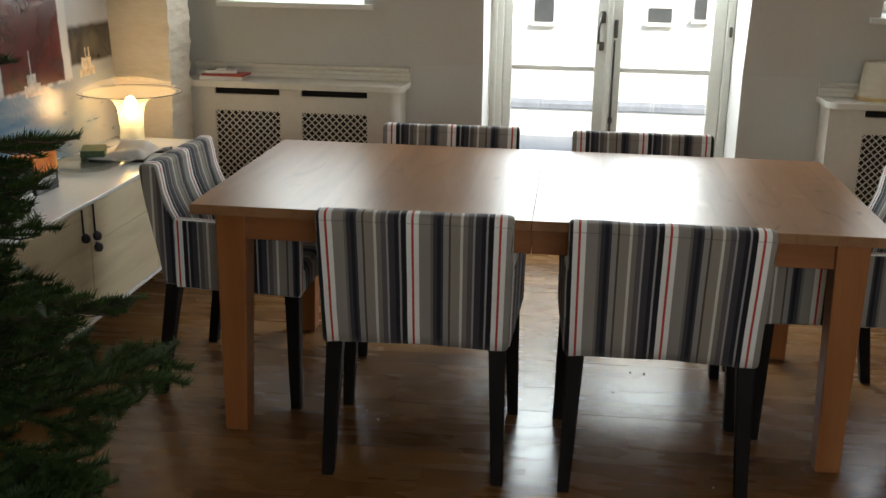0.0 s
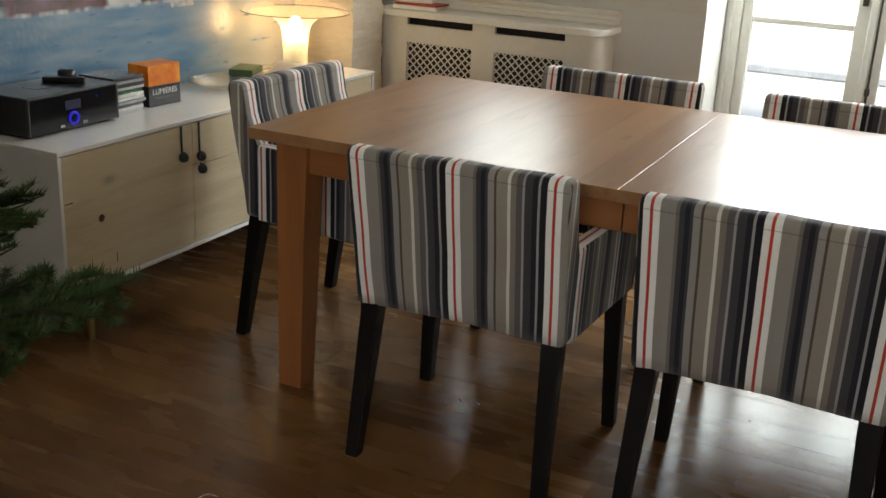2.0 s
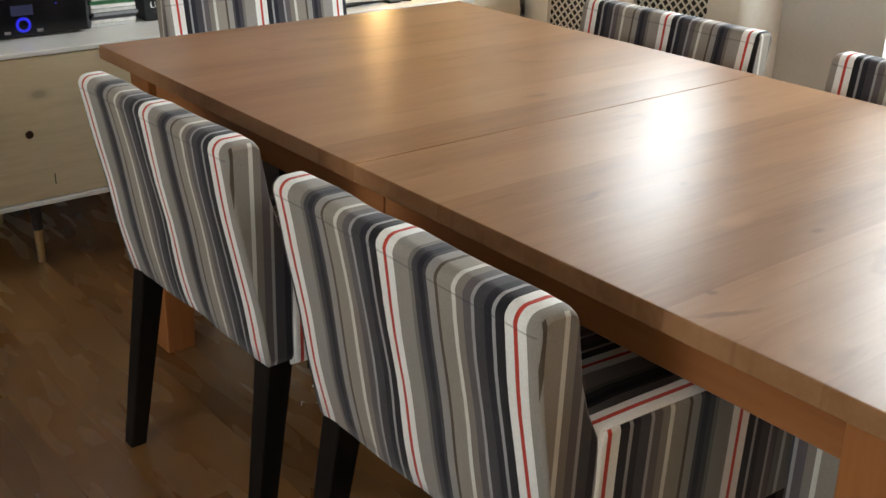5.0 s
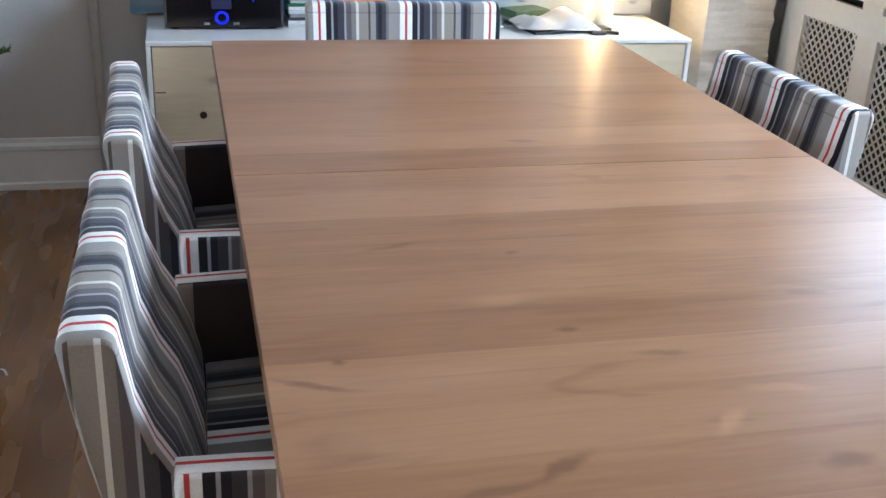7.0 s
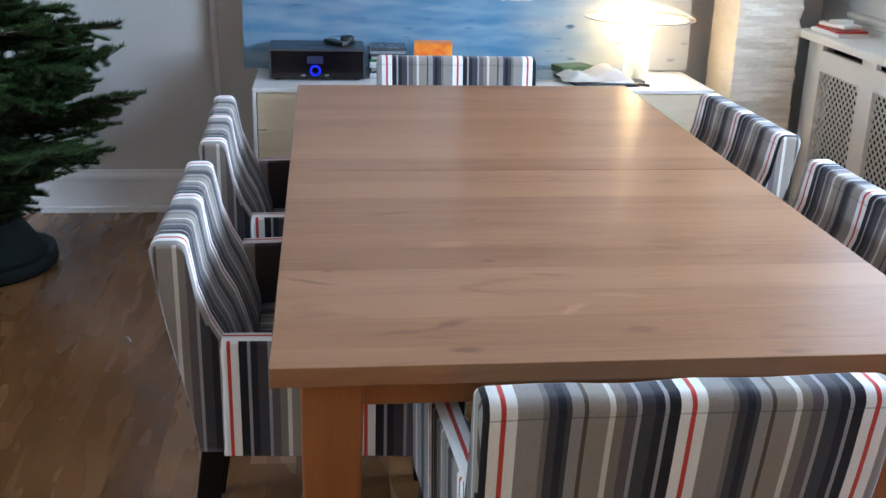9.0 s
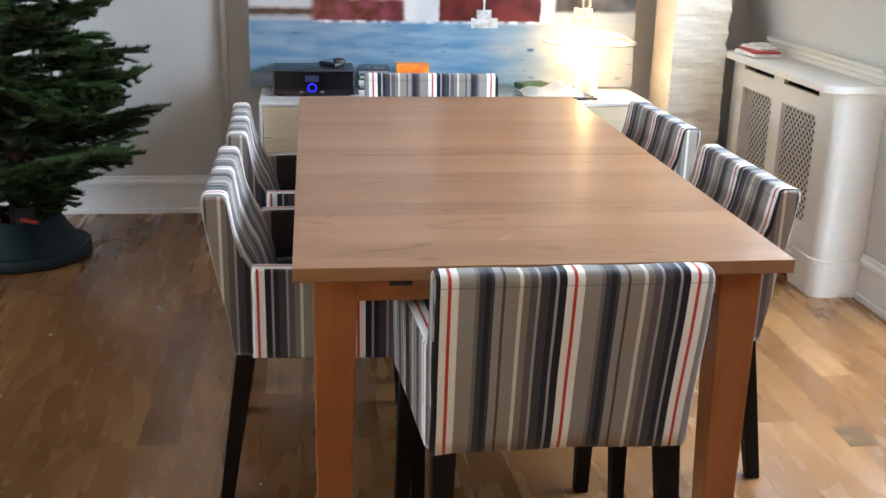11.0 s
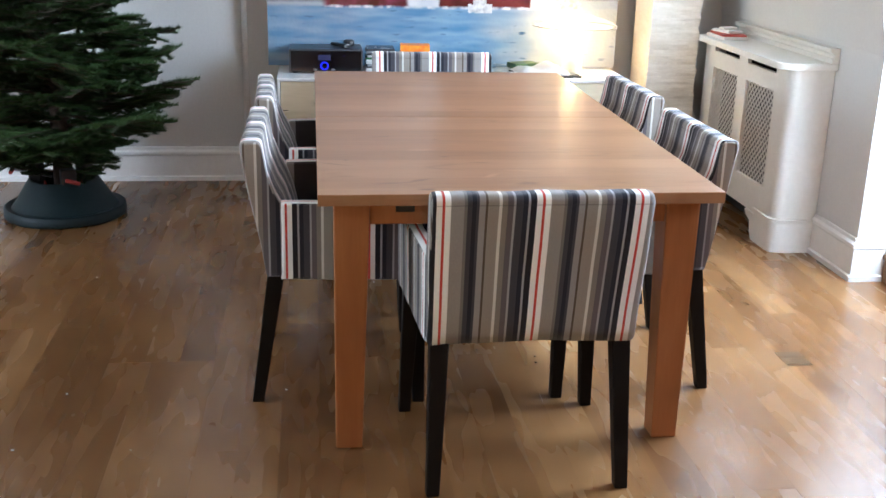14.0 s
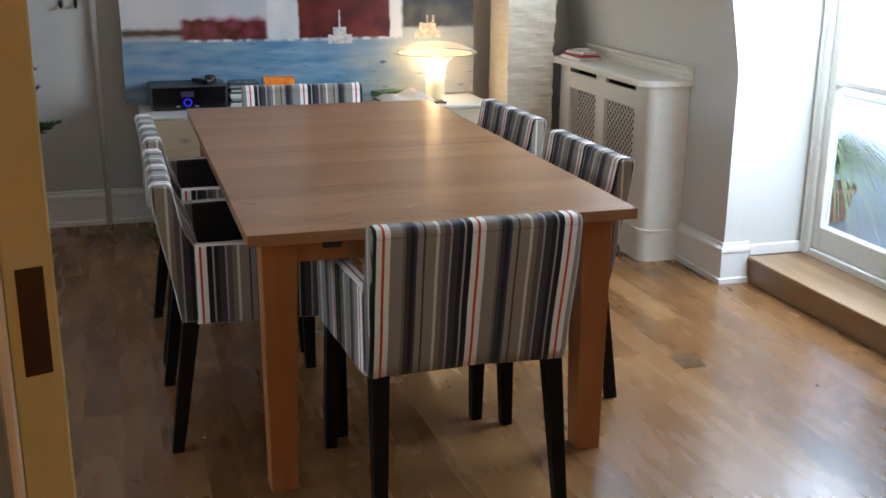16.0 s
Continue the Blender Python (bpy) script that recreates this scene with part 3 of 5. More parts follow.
left = leaf(door, -0.266, 0.262, -0.222, 0.197)
right = leaf(door, 0.266, 0.830, 0.328, 0.768)
part("cover_strip", box(0.250, 0.278, 2.030, 2.044, 0.15, 2.08, 0.004), FRAME, door)
lock = part("lock_plate", merge(box(0.214, 0.240, 2.034, 2.045, 1.10, 1.16, 0.003), box(0.214, 0.238, 2.034, 2.045, 0.965, 1.01, 0.003), tube([(0.226, 2.02, 1.15), (0.208, 2.012, 1.08), (0.210, 2.012, 1.0)], 0.006)), IRON, left, "dark iron door latch and lever")
part("keep", box(0.284, 0.304, 2.032, 2.045, 1.03, 1.12, 0.003), IRON, right, "dark iron keep plate")
part("bolt", merge(tube([(0.290, 2.034, 0.16), (0.290, 2.034, 1.02)], 0.005), box(0.280, 0.300, 2.028, 2.045, 0.60, 0.63, 0.002)), IRON, right, "slim iron bolt rod")
part("hook", box(0.845, 0.86, 2.015, 2.03, 1.05, 1.1, 0.003), IRON, door, "small iron catch")


def window(name, x0, x1):
    w = thing(name, "white casement window above the radiator cover", "window", kind="structure")
    part("window_sill", box(x0 - 0.05, x1 + 0.05, wall_y(1.17) - 0.045, wall_y(1.2) + 0.03, 1.165, 1.192, 0.006, 2), TRIM, w)
    for a, b, c, d in ((x0, x0 + 0.05, 1.194, 2.02), (x1 - 0.05, x1, 1.194, 2.02), (x0 + 0.05, x1 - 0.05, 1.194, 1.24), (x0 + 0.05, x1 - 0.05, 1.97, 2.02)):
        part("window_frame", box(a, b, 1.97, 2.03, c, d, 0.004), TRIM, w)
    p = part("pane", box(x0 + 0.05, x1 - 0.05, 1.998, 2.002, 1.24, 1.97), GLASS, w)
    p.visible_shadow = False
    return w


def plain_window(name, x0, x1, z0, z1, m, label, glazing):
    """A casement in a wall opening, in its own plane."""
    w = thing(name, label, "window", kind="structure", m=m)
    for a, b, c, d in ((x0, x0 + 0.06, z0, z1), (x1 - 0.06, x1, z0, z1), (x0 + 0.06, x1 - 0.06, z0, z0 + 0.06), (x0 + 0.06, x1 - 0.06, z1 - 0.06, z1), (-0.03, 0.03, z0 + 0.06, z1 - 0.06)):
        part("window_frame", box(a, b, -0.03, 0.03, c, d, 0.004), TRIM, w)
    for a, b in ((x0 + 0.06, -0.03), (0.03, x1 - 0.06)):
        part("pane", box(a, b, -0.002, 0.002, z0 + 0.06, z1 - 0.06), glazing, w).visible_shadow = glazing is not GLASS


plain_window("window_3", -0.9, 0.9, 0.9, 2.2, pose(0.85, -4.93, 0), "white casement window at the back of the room", GLASS)
# made-up window round the warm fill, panes tinted to warm it
plain_window("added_window", -1.0, 1.0, 0.8, 2.2, pose(5.33, -0.4, 0, 0, 0, 90), "added unseen casement, its amber panes warm the east light", AMBER)
window("window_1", *WIN_A)
window("window_2", *WIN_B)


def lattice(x0, x1, z0, z1, y, pitch=0.034, w=0.0052):
    """Diagonal grille strips, clipped to the panel."""
    bm = bmesh.new()
    for sgn in (1, -1):
        ya = y + (0.002 if sgn > 0 else -0.002)
        k = -60
        while k < 60:
            c = k * pitch
            k += 1
            # x - x0 = s, z = z0 + sgn * s + c
            lo, hi = 0.0, x1 - x0
            if sgn > 0:
                lo, hi = max(lo, -c), min(hi, (z1 - z0) - c)
            else:
                lo, hi = max(lo, c - (z1 - z0)), min(hi, c)
            if hi - lo < 0.006:
                continue
            p, q = Vector((x0 + lo, ya, z0 + sgn * lo + c)), Vector((x0 + hi, ya, z0 + sgn * hi + c))
            side = Vector((0.7071, 0, -0.7071 * sgn)) * w / 2
            dep = Vector((0, 0.0018, 0))
            vs = [bm.verts.new(v) for v in (p - side - dep, p + side - dep, q + side - dep, q - side - dep, p - side + dep, p + side + dep, q + side + dep, q - side + dep)]
            for f in ((0, 1, 2, 3), (7, 6, 5, 4), (0, 4, 5, 1), (2, 6, 7, 3)):
                bm.faces.new([vs[i] for i in f])
    bmesh.ops.recalc_face_normals(bm, faces=bm.faces[:])
    return bm


def radiator_cover(name, x0, x1, panels, label):
    """Painted casing: panels are the two grille openings in x."""
    rc = thing(name, label, "radiator cover", group="radiator covers")
    yf, yb, top = 1.462, 1.652, 0.803
    zg0, zg1, zs0, zs1 = 0.255, 0.688, 0.766, 0.797
    (a0, a1), (b0, b1) = panels
    for sa, sb, sz in ((x0, a0, 0.0), (a1, b0, 0.12), (b1, x1 - 0.05, 0.0)):
        part("front_stile", box(sa, sb, yf, yf + 0.018, sz, top), CASING, rc)
    for p0, p1 in panels:
        for za, zb in ((0.12, zg0), (zg1, zs0), (zs1, top)):
            part("front_rail", box(p0, p1, yf, yf + 0.018, za, zb), CASING, rc)
    for p0, p1 in panels:
        part("lattice", lattice(p0 - 0.004, p1 + 0.004, zg0 - 0.004, zg1 + 0.004, yf + 0.012), CASING, rc, "painted diamond lattice grille")
    # dark sheet stands in for the shade inside the casing
    part("shade_sheet", box(x0 + 0.01, x1 - 0.06, yf + 0.10, yf + 0.105, 0.02, top - 0.005), SHADE, rc, "dark sheet put in as the shade behind the grille")
    # end pieces with rounded front corner
    for e, s in ((x1, 1), (x0, -1)):
        pts = []
        rad = 0.05
        for i in range(9):
            ang = math.pi / 2 * i / 8
            pts.append((e - s * rad + s * rad * math.sin(ang), yf + rad - rad * math.cos(ang)))
        pts += [(e, yb), (e - s * 0.016, yb), (e - s * 0.016, yf + rad)]
        pts += [(e - s * rad, yf + 0.017)]
        part("end_panel", prism(pts, 2, 0.0, top), CASING, rc, smooth=False)
        pl = []
        for i in range(9):
            ang = math.pi / 2 * i / 8
            pl.append((e - s * rad + s * (rad + 0.012) * math.sin(ang), yf + rad - (rad + 0.012) * math.cos(ang)))
        pl += [(e + s * 0.012, yb), (e + s * 0.001, yb), (e + s * 0.001, yf + rad), (e - s * rad, yf - 0.001), (e - s * 0.20, yf - 0.001), (e - s * 0.20, yf - 0.012)]
        foot = prism(pl, 2, 0.0, 0.135)
        cap = prism([(x + (0.004 * s if abs(x - e) < 0.02 else 0), y - (0.004 if y < yf else 0)) for x, y in pl], 2, 0.137, 0.150)
        part("plinth", foot, CASING, rc)
        part("plinth_moulding", cap, CASING, rc)
    # foot cut-outs at the front
    part("foot_bracket", prism([(x1 - 0.20, 0.0), (x1 - 0.20, 0.12), (x1 - 0.30, 0.12), (x1 - 0.28, 0.095), (x1 - 0.235, 0.08), (x1 - 0.225, 0.03)], 1, yf - 0.010, yf + 0.012), CASING, rc)
    shelf = []
    rad = 0.07
    for s, e in ((1, x1 + 0.025), (-1, x0 - 0.025)):
        arc = []
        for i in range(9):
            ang = math.pi / 2 * i / 8
            arc.append((e - s * rad + s * rad * math.sin(ang), 1.405 + rad - rad * math.cos(ang)))
        shelf += arc + [(e, yb)] if s > 0 else [(e, yb)] + arc[::-1]
    part("shelf", prism(shelf, 2, top + 0.000, top + 0.030, 0.005), CASING, rc)
    part("upstand", prism([(yb, top + 0.03), (yb - 0.03, top + 0.03), (yb - 0.03, top + 0.048), (yb - 0.022, top + 0.052), (yb - 0.022, top + 0.066), (yb - 0.040, top + 0.078), (yb - 0.044, top + 0.092), (yb, top + 0.092)], 0, x0 - 0.02, x1 + 0.02), CASING, rc)
    return rc


radiator_cover("radiator_cover", -1.72, -0.705, ((-1.597, -1.281), (-1.176, -0.860)), "white painted radiator cover with diamond lattice grilles")
radiator_cover("radiator_cover", 1.235, 2.25, ((1.39, 1.70), (1.80, 2.11)), "white painted radiator cover with lattice grilles and ceramic holder")

# ---- dining table ----
L2, W2, TOP = 1.005, 0.525, 0.74
table = thing("dining_table", "large stained pine extending dining table with square legs", "table")


def slab(x0, x1):
    return box(x0, x1, -W2, W2, TOP - 0.030, TOP, 0.0017, 2)


part("tabletop", slab(-L2, -0.0003), TABLE, table)
part("tabletop", slab(0.0003, L2), TABLE, table)
for sx in (-1, 1):
    for sy in (-1, 1):
        part("leg", taper((sx * 0.896, sy * 0.438), (sx * 0.902, sy * 0.446), 0.072, 0.094, 0.0, TOP - 0.031, 0.005), TABLELEG, table)
for sy in (-1, 1):
    for x0, x1 in ((-0.852, -0.002), (0.002, 0.852)):
        part("apron", box(x0, x1, sy * 0.455 - 0.011, sy * 0.455 + 0.011, TOP - 0.115, TOP - 0.031, 0.002), TABLERAIL, table)
for sx in (-1, 1):
    ap = part("apron", box(sx * 0.918 - 0.011, sx * 0.918 + 0.011, -0.395, 0.395, TOP - 0.100, TOP - 0.031, 0.002), TABLELEG, table)
    # raised dark block takes the place of the notch's shaded hollow
    part("finger_notch", box(sx * 0.9295 - 0.004, sx * 0.9295 + 0.004, -0.325, -0.276, TOP - 0.067, TOP - 0.046, 0.003), SHADE, ap, "raised dark block as the finger notch's shade")
    part("leaf_bearer", box(sx * 0.45 - 0.02, sx * 0.45 + 0.02, -0.443, 0.443, TOP - 0.09, TOP - 0.031), TABLERAIL, table)

# ---- dining chairs ----


def loft(profile, xs, inset, uv, wobble=0.0, seed=0.0):
    """Padded form: the closed profile (y, z) repeated at each x; inset shrinks a section towards its middle. uv(co, normal) gives the stripe place."""
    bm = bmesh.new()
    pts = []
    for i, p in enumerate(profile):
        q = profile[(i + 1) % len(profile)]
        steps = max(1, int(math.hypot(q[0] - p[0], q[1] - p[1]) / 0.035))
        pts += [(p[0] + (q[0] - p[0]) * k / steps, p[1] + (q[1] - p[1]) * k / steps) for k in range(steps)]
    cy, cz = sum(p[0] for p in pts) / len(pts), sum(p[1] for p in pts) / len(pts)
    ylo, yhi, zlo, zhi = min(p[0] for p in pts), max(p[0] for p in pts), min(p[1] for p in pts), max(p[1] for p in pts)
    rows = []
    for x, ins in zip(xs, inset):
        ky, kz = 1 - 2 * ins / (yhi - ylo), 1 - 2 * ins / (zhi - zlo)
        row = []
        for y, z in pts:
            co = Vector((x, cy + (y - cy) * ky, cz + (z - cz) * kz))
            if wobble:
                v = noise.noise_vector(Vector((co.x * 9 + seed, co.y * 9, co.z * 7))) * wobble
                co += Vector((v.x * 0.4, v.y, v.z * 0.5))
            row.append(bm.verts.new(co))
        rows.append(row)
    k = len(pts)
    for a, b in zip(rows, rows[1:]):
        for i in range(k):
            bm.faces.new((a[i], b[i], b[(i + 1) % k], a[(i + 1) % k]))
    bm.faces.new(rows[0])
    bm.faces.new(rows[-1][::-1])
    bmesh.ops.recalc_face_normals(bm, faces=bm.faces[:])
    lay = bm.loops.layers.uv.new("stripes")
    for f in bm.faces:
        f.smooth = len(f.verts) == 4
        for lo in f.loops:
            lo[lay].uv = (uv(lo.vert.co, f.normal), lo.vert.co.z if abs(f.normal.x) < 0.7 else 0.0)
    for v in bm.verts:
        flare = 1 + 0.10 * max(0.0, min(1.0, (v.co.y + 0.20) / 0.42))
        v.co.x *= flare * (0.985 + 0.022 * (v.co.z - 0.385) / 0.405)
        if v.co.y < -0.2 and v.co.z < 0.41:
            v.co.z += 0.009 * max(0.0, 1 - (v.co.x / 0.26) ** 2)
    return bm


def spread(x0, x1, n, r=0.012):
    xs = [x0, x0 + r * 0.3, x0 + r] + [x0 + r + (x1 - x0 - 2 * r) * i / n for i in range(1, n)] + [x1 - r, x1 - r * 0.3, x1]
    ins = [r, r * 0.35, 0] + [0] * (n - 1) + [0, r * 0.35, r]
    return xs, ins


def dining_chair():
    ch = thing("dining_chair", "low armchair in grey, navy, white and red striped cotton", "chair", group="dining chairs round the table")
    hw = 0.267
    back = [(-0.250, 0.392), (-0.283, 0.58)]
    back += [(-0.299 - 0.018 * math.cos(k * math.pi / 10), 0.777 + 0.018 * math.sin(k * math.pi / 10)) for k in range(6)]
    back += [(-0.274 + 0.018 * math.sin(k * math.pi / 10), 0.777 + 0.018 * math.cos(k * math.pi / 10)) for k in range(6)]
    back += [(-0.240, 0.700), (-0.220, 0.645), (-0.200, 0.606), (-0.184, 0.560), (-0.170, 0.500), (-0.166, 0.405), (-0.185, 0.392)]
    xs, ins = spread(-hw, hw, 14)
    part("backrest", loft(back, xs, ins, lambda c, n: c.x + 0.238 if abs(n.x) < 0.7 else c.y + 0.17, 0.006), CLOTH, ch)
    for s in (-1, 1):
        arm = [(-0.208, 0.388), (0.216, 0.388), (0.222, 0.40), (0.222, 0.604), (0.210, 0.620), (-0.202, 0.620), (-0.208, 0.60)]
        xs, ins = spread(s * 0.2505 - 0.0205, s * 0.2505 + 0.0205, 3, 0.009)
        # inner faces keep to the dark stripes: the arms' shade put into colour
        part("armrest", loft(arm, xs, ins, lambda c, n, s=s: (-s * (c.y + 0.190) if n.x * s > 0 else 0.166 + 0.13 * (c.y + 0.2)) if abs(n.x) > 0.6 else (s * (c.x - s * 0.2505) if abs(n.z) > 0.4 else c.x - s * 0.2505), 0.003, s * 4.0), CLOTH, ch)
    seat = [(-0.165, 0.388), (0.212, 0.388), (0.222, 0.40), (0.222, 0.462), (0.206, 0.482), (0.04, 0.492), (-0.165, 0.486)]
    xs, ins = spread(-0.2285, 0.2285, 8)
    part("seat", loft(seat, xs, ins, lambda c, n: c.x + 0.238, 0.003, 9.0), CLOTH, ch)
    for s in (-1, 1):
        part("leg", taper((s * 0.231, -0.223), (s * 0.246, -0.284), 0.034, 0.048, 0.0, 0.402), BLACKWOOD, ch)
        part("leg", taper((s * 0.258, 0.186), (s * 0.274, 0.194), 0.034, 0.048, 0.0, 0.398), BLACKWOOD, ch)
    return ch


CHAIRS = ((-0.316, -0.418, 1.3), (0.374, -0.421, -0.4), (0.905, -0.001, 90.5), (-0.945, -0.008, -91.5), (-0.362, 0.395, 181.5), (0.374, 0.384, 180.8))
first = dining_chair()
for i, (x, y, r) in enumerate(CHAIRS):
    if i == 0:
        first.matrix_basis = pose(x, y, 0, 0, 0, r)
    else:
        copy_thing(first, pose(x, y, 0, 0, 0, r))

pouch = thing("pouch", "small black pouch with a red flap on a chair seat", "pouch", m=pose(-0.335, -0.262, 0.4935, 0, 0, 14))
part("body", box(-0.060, 0.060, -0.050, 0.050, 0.0, 0.034, 0.010, 3), BLACK, pouch, smooth=True)
part("flap", box(-0.056, 0.056, 0.004, 0.053, 0.0345, 0.044, 0.004, 2), RED, pouch, "red flap")

# ---- sideboard and what stands on it ----
SX, SB, SY0, SY1, SZ0, SZ1 = -1.507, -2.045, -0.700, 1.013, 0.200, 0.628
side = thing("sideboard", "white lacquered sideboard with pale birch fronts and cord pulls", "sideboard")
part("top_panel", box(SB, SX + 0.004, SY0, SY1, SZ1 - 0.014, SZ1, 0.002), LACQUER, side)
part("bottom_panel", box(SB, SX + 0.004, SY0, SY1, SZ0, SZ0 + 0.014, 0.002), LACQUER, side)
for y in (SY0, SY1 - 0.014):
    part("side_panel", box(SB, SX + 0.004, y, y + 0.014, SZ0 + 0.0145, SZ1 - 0.0145, 0.002), LACQUER, side)
part("back_panel", box(SB + 0.002, SB + 0.012, SY0 + 0.015, SY1 - 0.015, SZ0 + 0.015, SZ1 - 0.015), LACQUER, side)
zf0, zf1 = SZ0 + 0.017, SZ1 - 0.017
d1 = part("door", box(SX - 0.018, SX, SY0 + 0.017, -0.133, zf0, zf1, 0.0015), BIRCH, side, "pale birch plywood door")
d2 = part("drawer", box(SX - 0.018, SX, -0.130, 0.440, 0.472, zf1, 0.0015), BIRCH, side, "pale birch drawer front")
d3 = part("drawer", box(SX - 0.018, SX, -0.130, 0.440, zf0, 0.469, 0.0015), BIRCH, side, "pale birch drawer front")
d4 = part("door", box(SX - 0.018, SX, 0.443, SY1 - 0.017, zf0, zf1, 0.0015), BIRCH, side, "pale birch plywood door")


def cord_pull(parent, y, z0, z1):
    part("cord_pull", merge(tube([(SX + 0.004, y, z1), (SX + 0.005, y, z0 + 0.02)], 0.0035, 8), lathe([(0.004, 0.03), (0.014, 0.022), (0.016, 0.010), (0.012, 0.0), (0.004, -0.003)], 12, (SX + 0.012, y, z0 - 0.004))), BLACK, parent, "black cord pull with a round knob", smooth=True)


cord_pull(d1, -0.190, 0.505, zf1)
cord_pull(d2, -0.104, 0.492, zf1)
cord_pull(d3, -0.100, 0.450, 0.478)
cord_pull(d4, 0.52, 0.50, zf1)
# thin dark strips carry the shade of the open slits
part("finger_slit", box(SX - 0.001, SX + 0.0006, -0.681, -0.650, 0.4745, 0.4775), SHADE, d1, "thin dark strip as a finger slit's shade")
part("finger_slit", box(SX - 0.001, SX + 0.0006, -0.492, -0.489, 0.255, 0.285), SHADE, d1, "thin dark strip as a finger slit's shade")
# raised brown disc drawn for a knot in the wood
part("knot_disc", merge(lathe([(0.011, -0.002), (0.011, 0.001), (0.006, 0.0016)], 14)), BROWNPLATE, d1, "dark brown disc for a knot in the birch").matrix_basis = pose(SX + 0.0005, -0.545, 0.405, 0, 90, 0)
for y, x in ((-0.53, -1.59), (0.85, -1.59), (-0.53, -1.96), (0.85, -1.96)):
    lg = part("leg", lathe([(0.013, 0.10), (0.020, 0.199)], 14, (x, y, 0)), BLACK, side, "tapered black leg", smooth=False)
    part("brass_tip", lathe([(0.011, 0.0), (0.013, 0.099)], 14, (x, y, 0)), BRASS, lg, "brass leg tip")


def radio():
    r = thing("tabletop_radio", "black tabletop radio with blue lit dial and silver edge", "radio")
    x0, x1, y0, y1, z0, z1 = -1.875, -1.662, -0.645, -0.289, SZ1 + 0.006, 0.745
    part("body", box(x0, x1, y0, y1, z0, z1, 0.006, 2), BLACK, r)
    part("trim_rim", merge(box(x1 - 0.001, x1 + 0.004, y0 + 0.002, y0 + 0.007, z0 + 0.002, z1 - 0.002), box(x1 - 0.001, x1 + 0.004, y1 - 0.007, y1 - 0.002, z0 + 0.002, z1 - 0.002), box(x1 - 0.001, x1 + 0.004, y0 + 0.0075, y1 - 0.0075, z1 - 0.007, z1 - 0.002)), GREYPLASTIC, r, "thin grey rim")
    part("front_panel", box(x1 - 0.001, x1 + 0.003, y0 + 0.008, y1 - 0.008, z0 + 0.003, z1 - 0.008, 0.001), GLOSSBLACK, r)
    yc = -0.475
    part("display", box(x1 + 0.0032, x1 + 0.004, yc - 0.03, yc + 0.03, z0 + 0.058, z0 + 0.085), emitter("dim_blue_screen", (0.02, 0.03, 0.22), 0.03), r, "dim blue display")
    ring = bmesh.new()
    rows = [[ring.verts.new((x1 + d, yc + rr * math.cos(2 * math.pi * i / 28), z0 + 0.032 + rr * math.sin(2 * math.pi * i / 28))) for i in range(28)] for rr, d in ((0.013, 0.0035), (0.015, 0.008), (0.019, 0.008), (0.021, 0.0035))]
    for a, b in zip(rows, rows[1:]):
        for i in range(28):
            ring.faces.new((a[i], a[(i + 1) % 28], b[(i + 1) % 28], b[i]))
    part("dial_ring", ring, BLUEGLOW, r, "glowing blue dial ring")
    for dy in (-0.045, 0.043):
        part("button", box(x1 + 0.003, x1 + 0.006, yc + dy - 0.009, yc + dy + 0.009, z0 + 0.010, z0 + 0.018, 0.001), SILVER, r)
    part("standby_light", box(x1 + 0.003, x1 + 0.0045, -0.382, -0.378, z1 - 0.030, z1 - 0.026), BLUEGLOW, r, "small blue standby light")
    part("cd_slot", box(-1.80, -1.74, -0.53, -0.42, z1, z1 + 0.001), BLACK, r)
    for yy in (y0 + 0.03, y1 - 0.03):
        part("foot", lathe([(0.012, SZ1 + 0.0005 - 0.0), (0.012, z0 + 0.001)], 12, (x1 - 0.03, yy, 0)), BLACK, r)
        part("foot", lathe([(0.012, SZ1 + 0.0005), (0.012, z0 + 0.001)], 12, (x0 + 0.03, yy, 0)), BLACK, r)
    return r


radio()
puck = thing("remote_dock", "small black remote lying on top of the radio", "remote")
part("body", lathe([(0.024, 0.746), (0.027, 0.752), (0.027, 0.770), (0.020, 0.776)], 20, (-1.80, -0.352, 0)), BLACK, puck, smooth=True)
wand = box(-0.06, 0.06, -0.016, 0.016, 0, 0.016, 0.004, 2)
part("handset", wand, BLACK, puck).matrix_basis = pose(-1.77, -0.395, 0.7465, 0, 0, 35)


def cd_case(z, dx, dy):
    return box(-1.835 + dx, -1.695 + dx, -0.268 + dy, -0.132 + dy, z, z + 0.0098, 0.0012)


rng = random.Random(4)
spines = [surface("cd_spine", c, [min(1, k * 1.3 + 0.01) for k in c], 0.25, scale=40, grain=160, bump=0.0) for c in ((0.06, 0.06, 0.065), (0.5, 0.5, 0.48), (0.03, 0.12, 0.05), (0.22, 0.23, 0.24), (0.62, 0.61, 0.58), (0.10, 0.09, 0.085))]
order = (1, 4, 0, 3, 1, 4, 2, 1, 0, 3, 0)
for i, k in enumerate(order):
    single("cd_case", cd_case(SZ1 + 0.0008 + i * 0.0106, rng.uniform(-0.006, 0.006), rng.uniform(-0.005, 0.005)), spines[k], "plastic CD case in a stack beside the radio", "cd case", group="stack of cd cases")

boxset = thing("boxed_book", "orange and black boxed book standing on the sideboard", "book", m=pose(-1.742, -0.028, SZ1, 0, 0, -4))
part("lower_cover", box(-0.045, 0.045, -0.072, 0.072, 0.001, 0.068, 0.001), BLACK, boxset, "black lower half of the cover")
part("upper_cover", box(-0.045, 0.045, -0.072, 0.072, 0.0685, 0.135, 0.001), ORANGE, boxset, "glowing orange sunset cover picture")
fc = bpy.data.curves.new("title", "FONT")
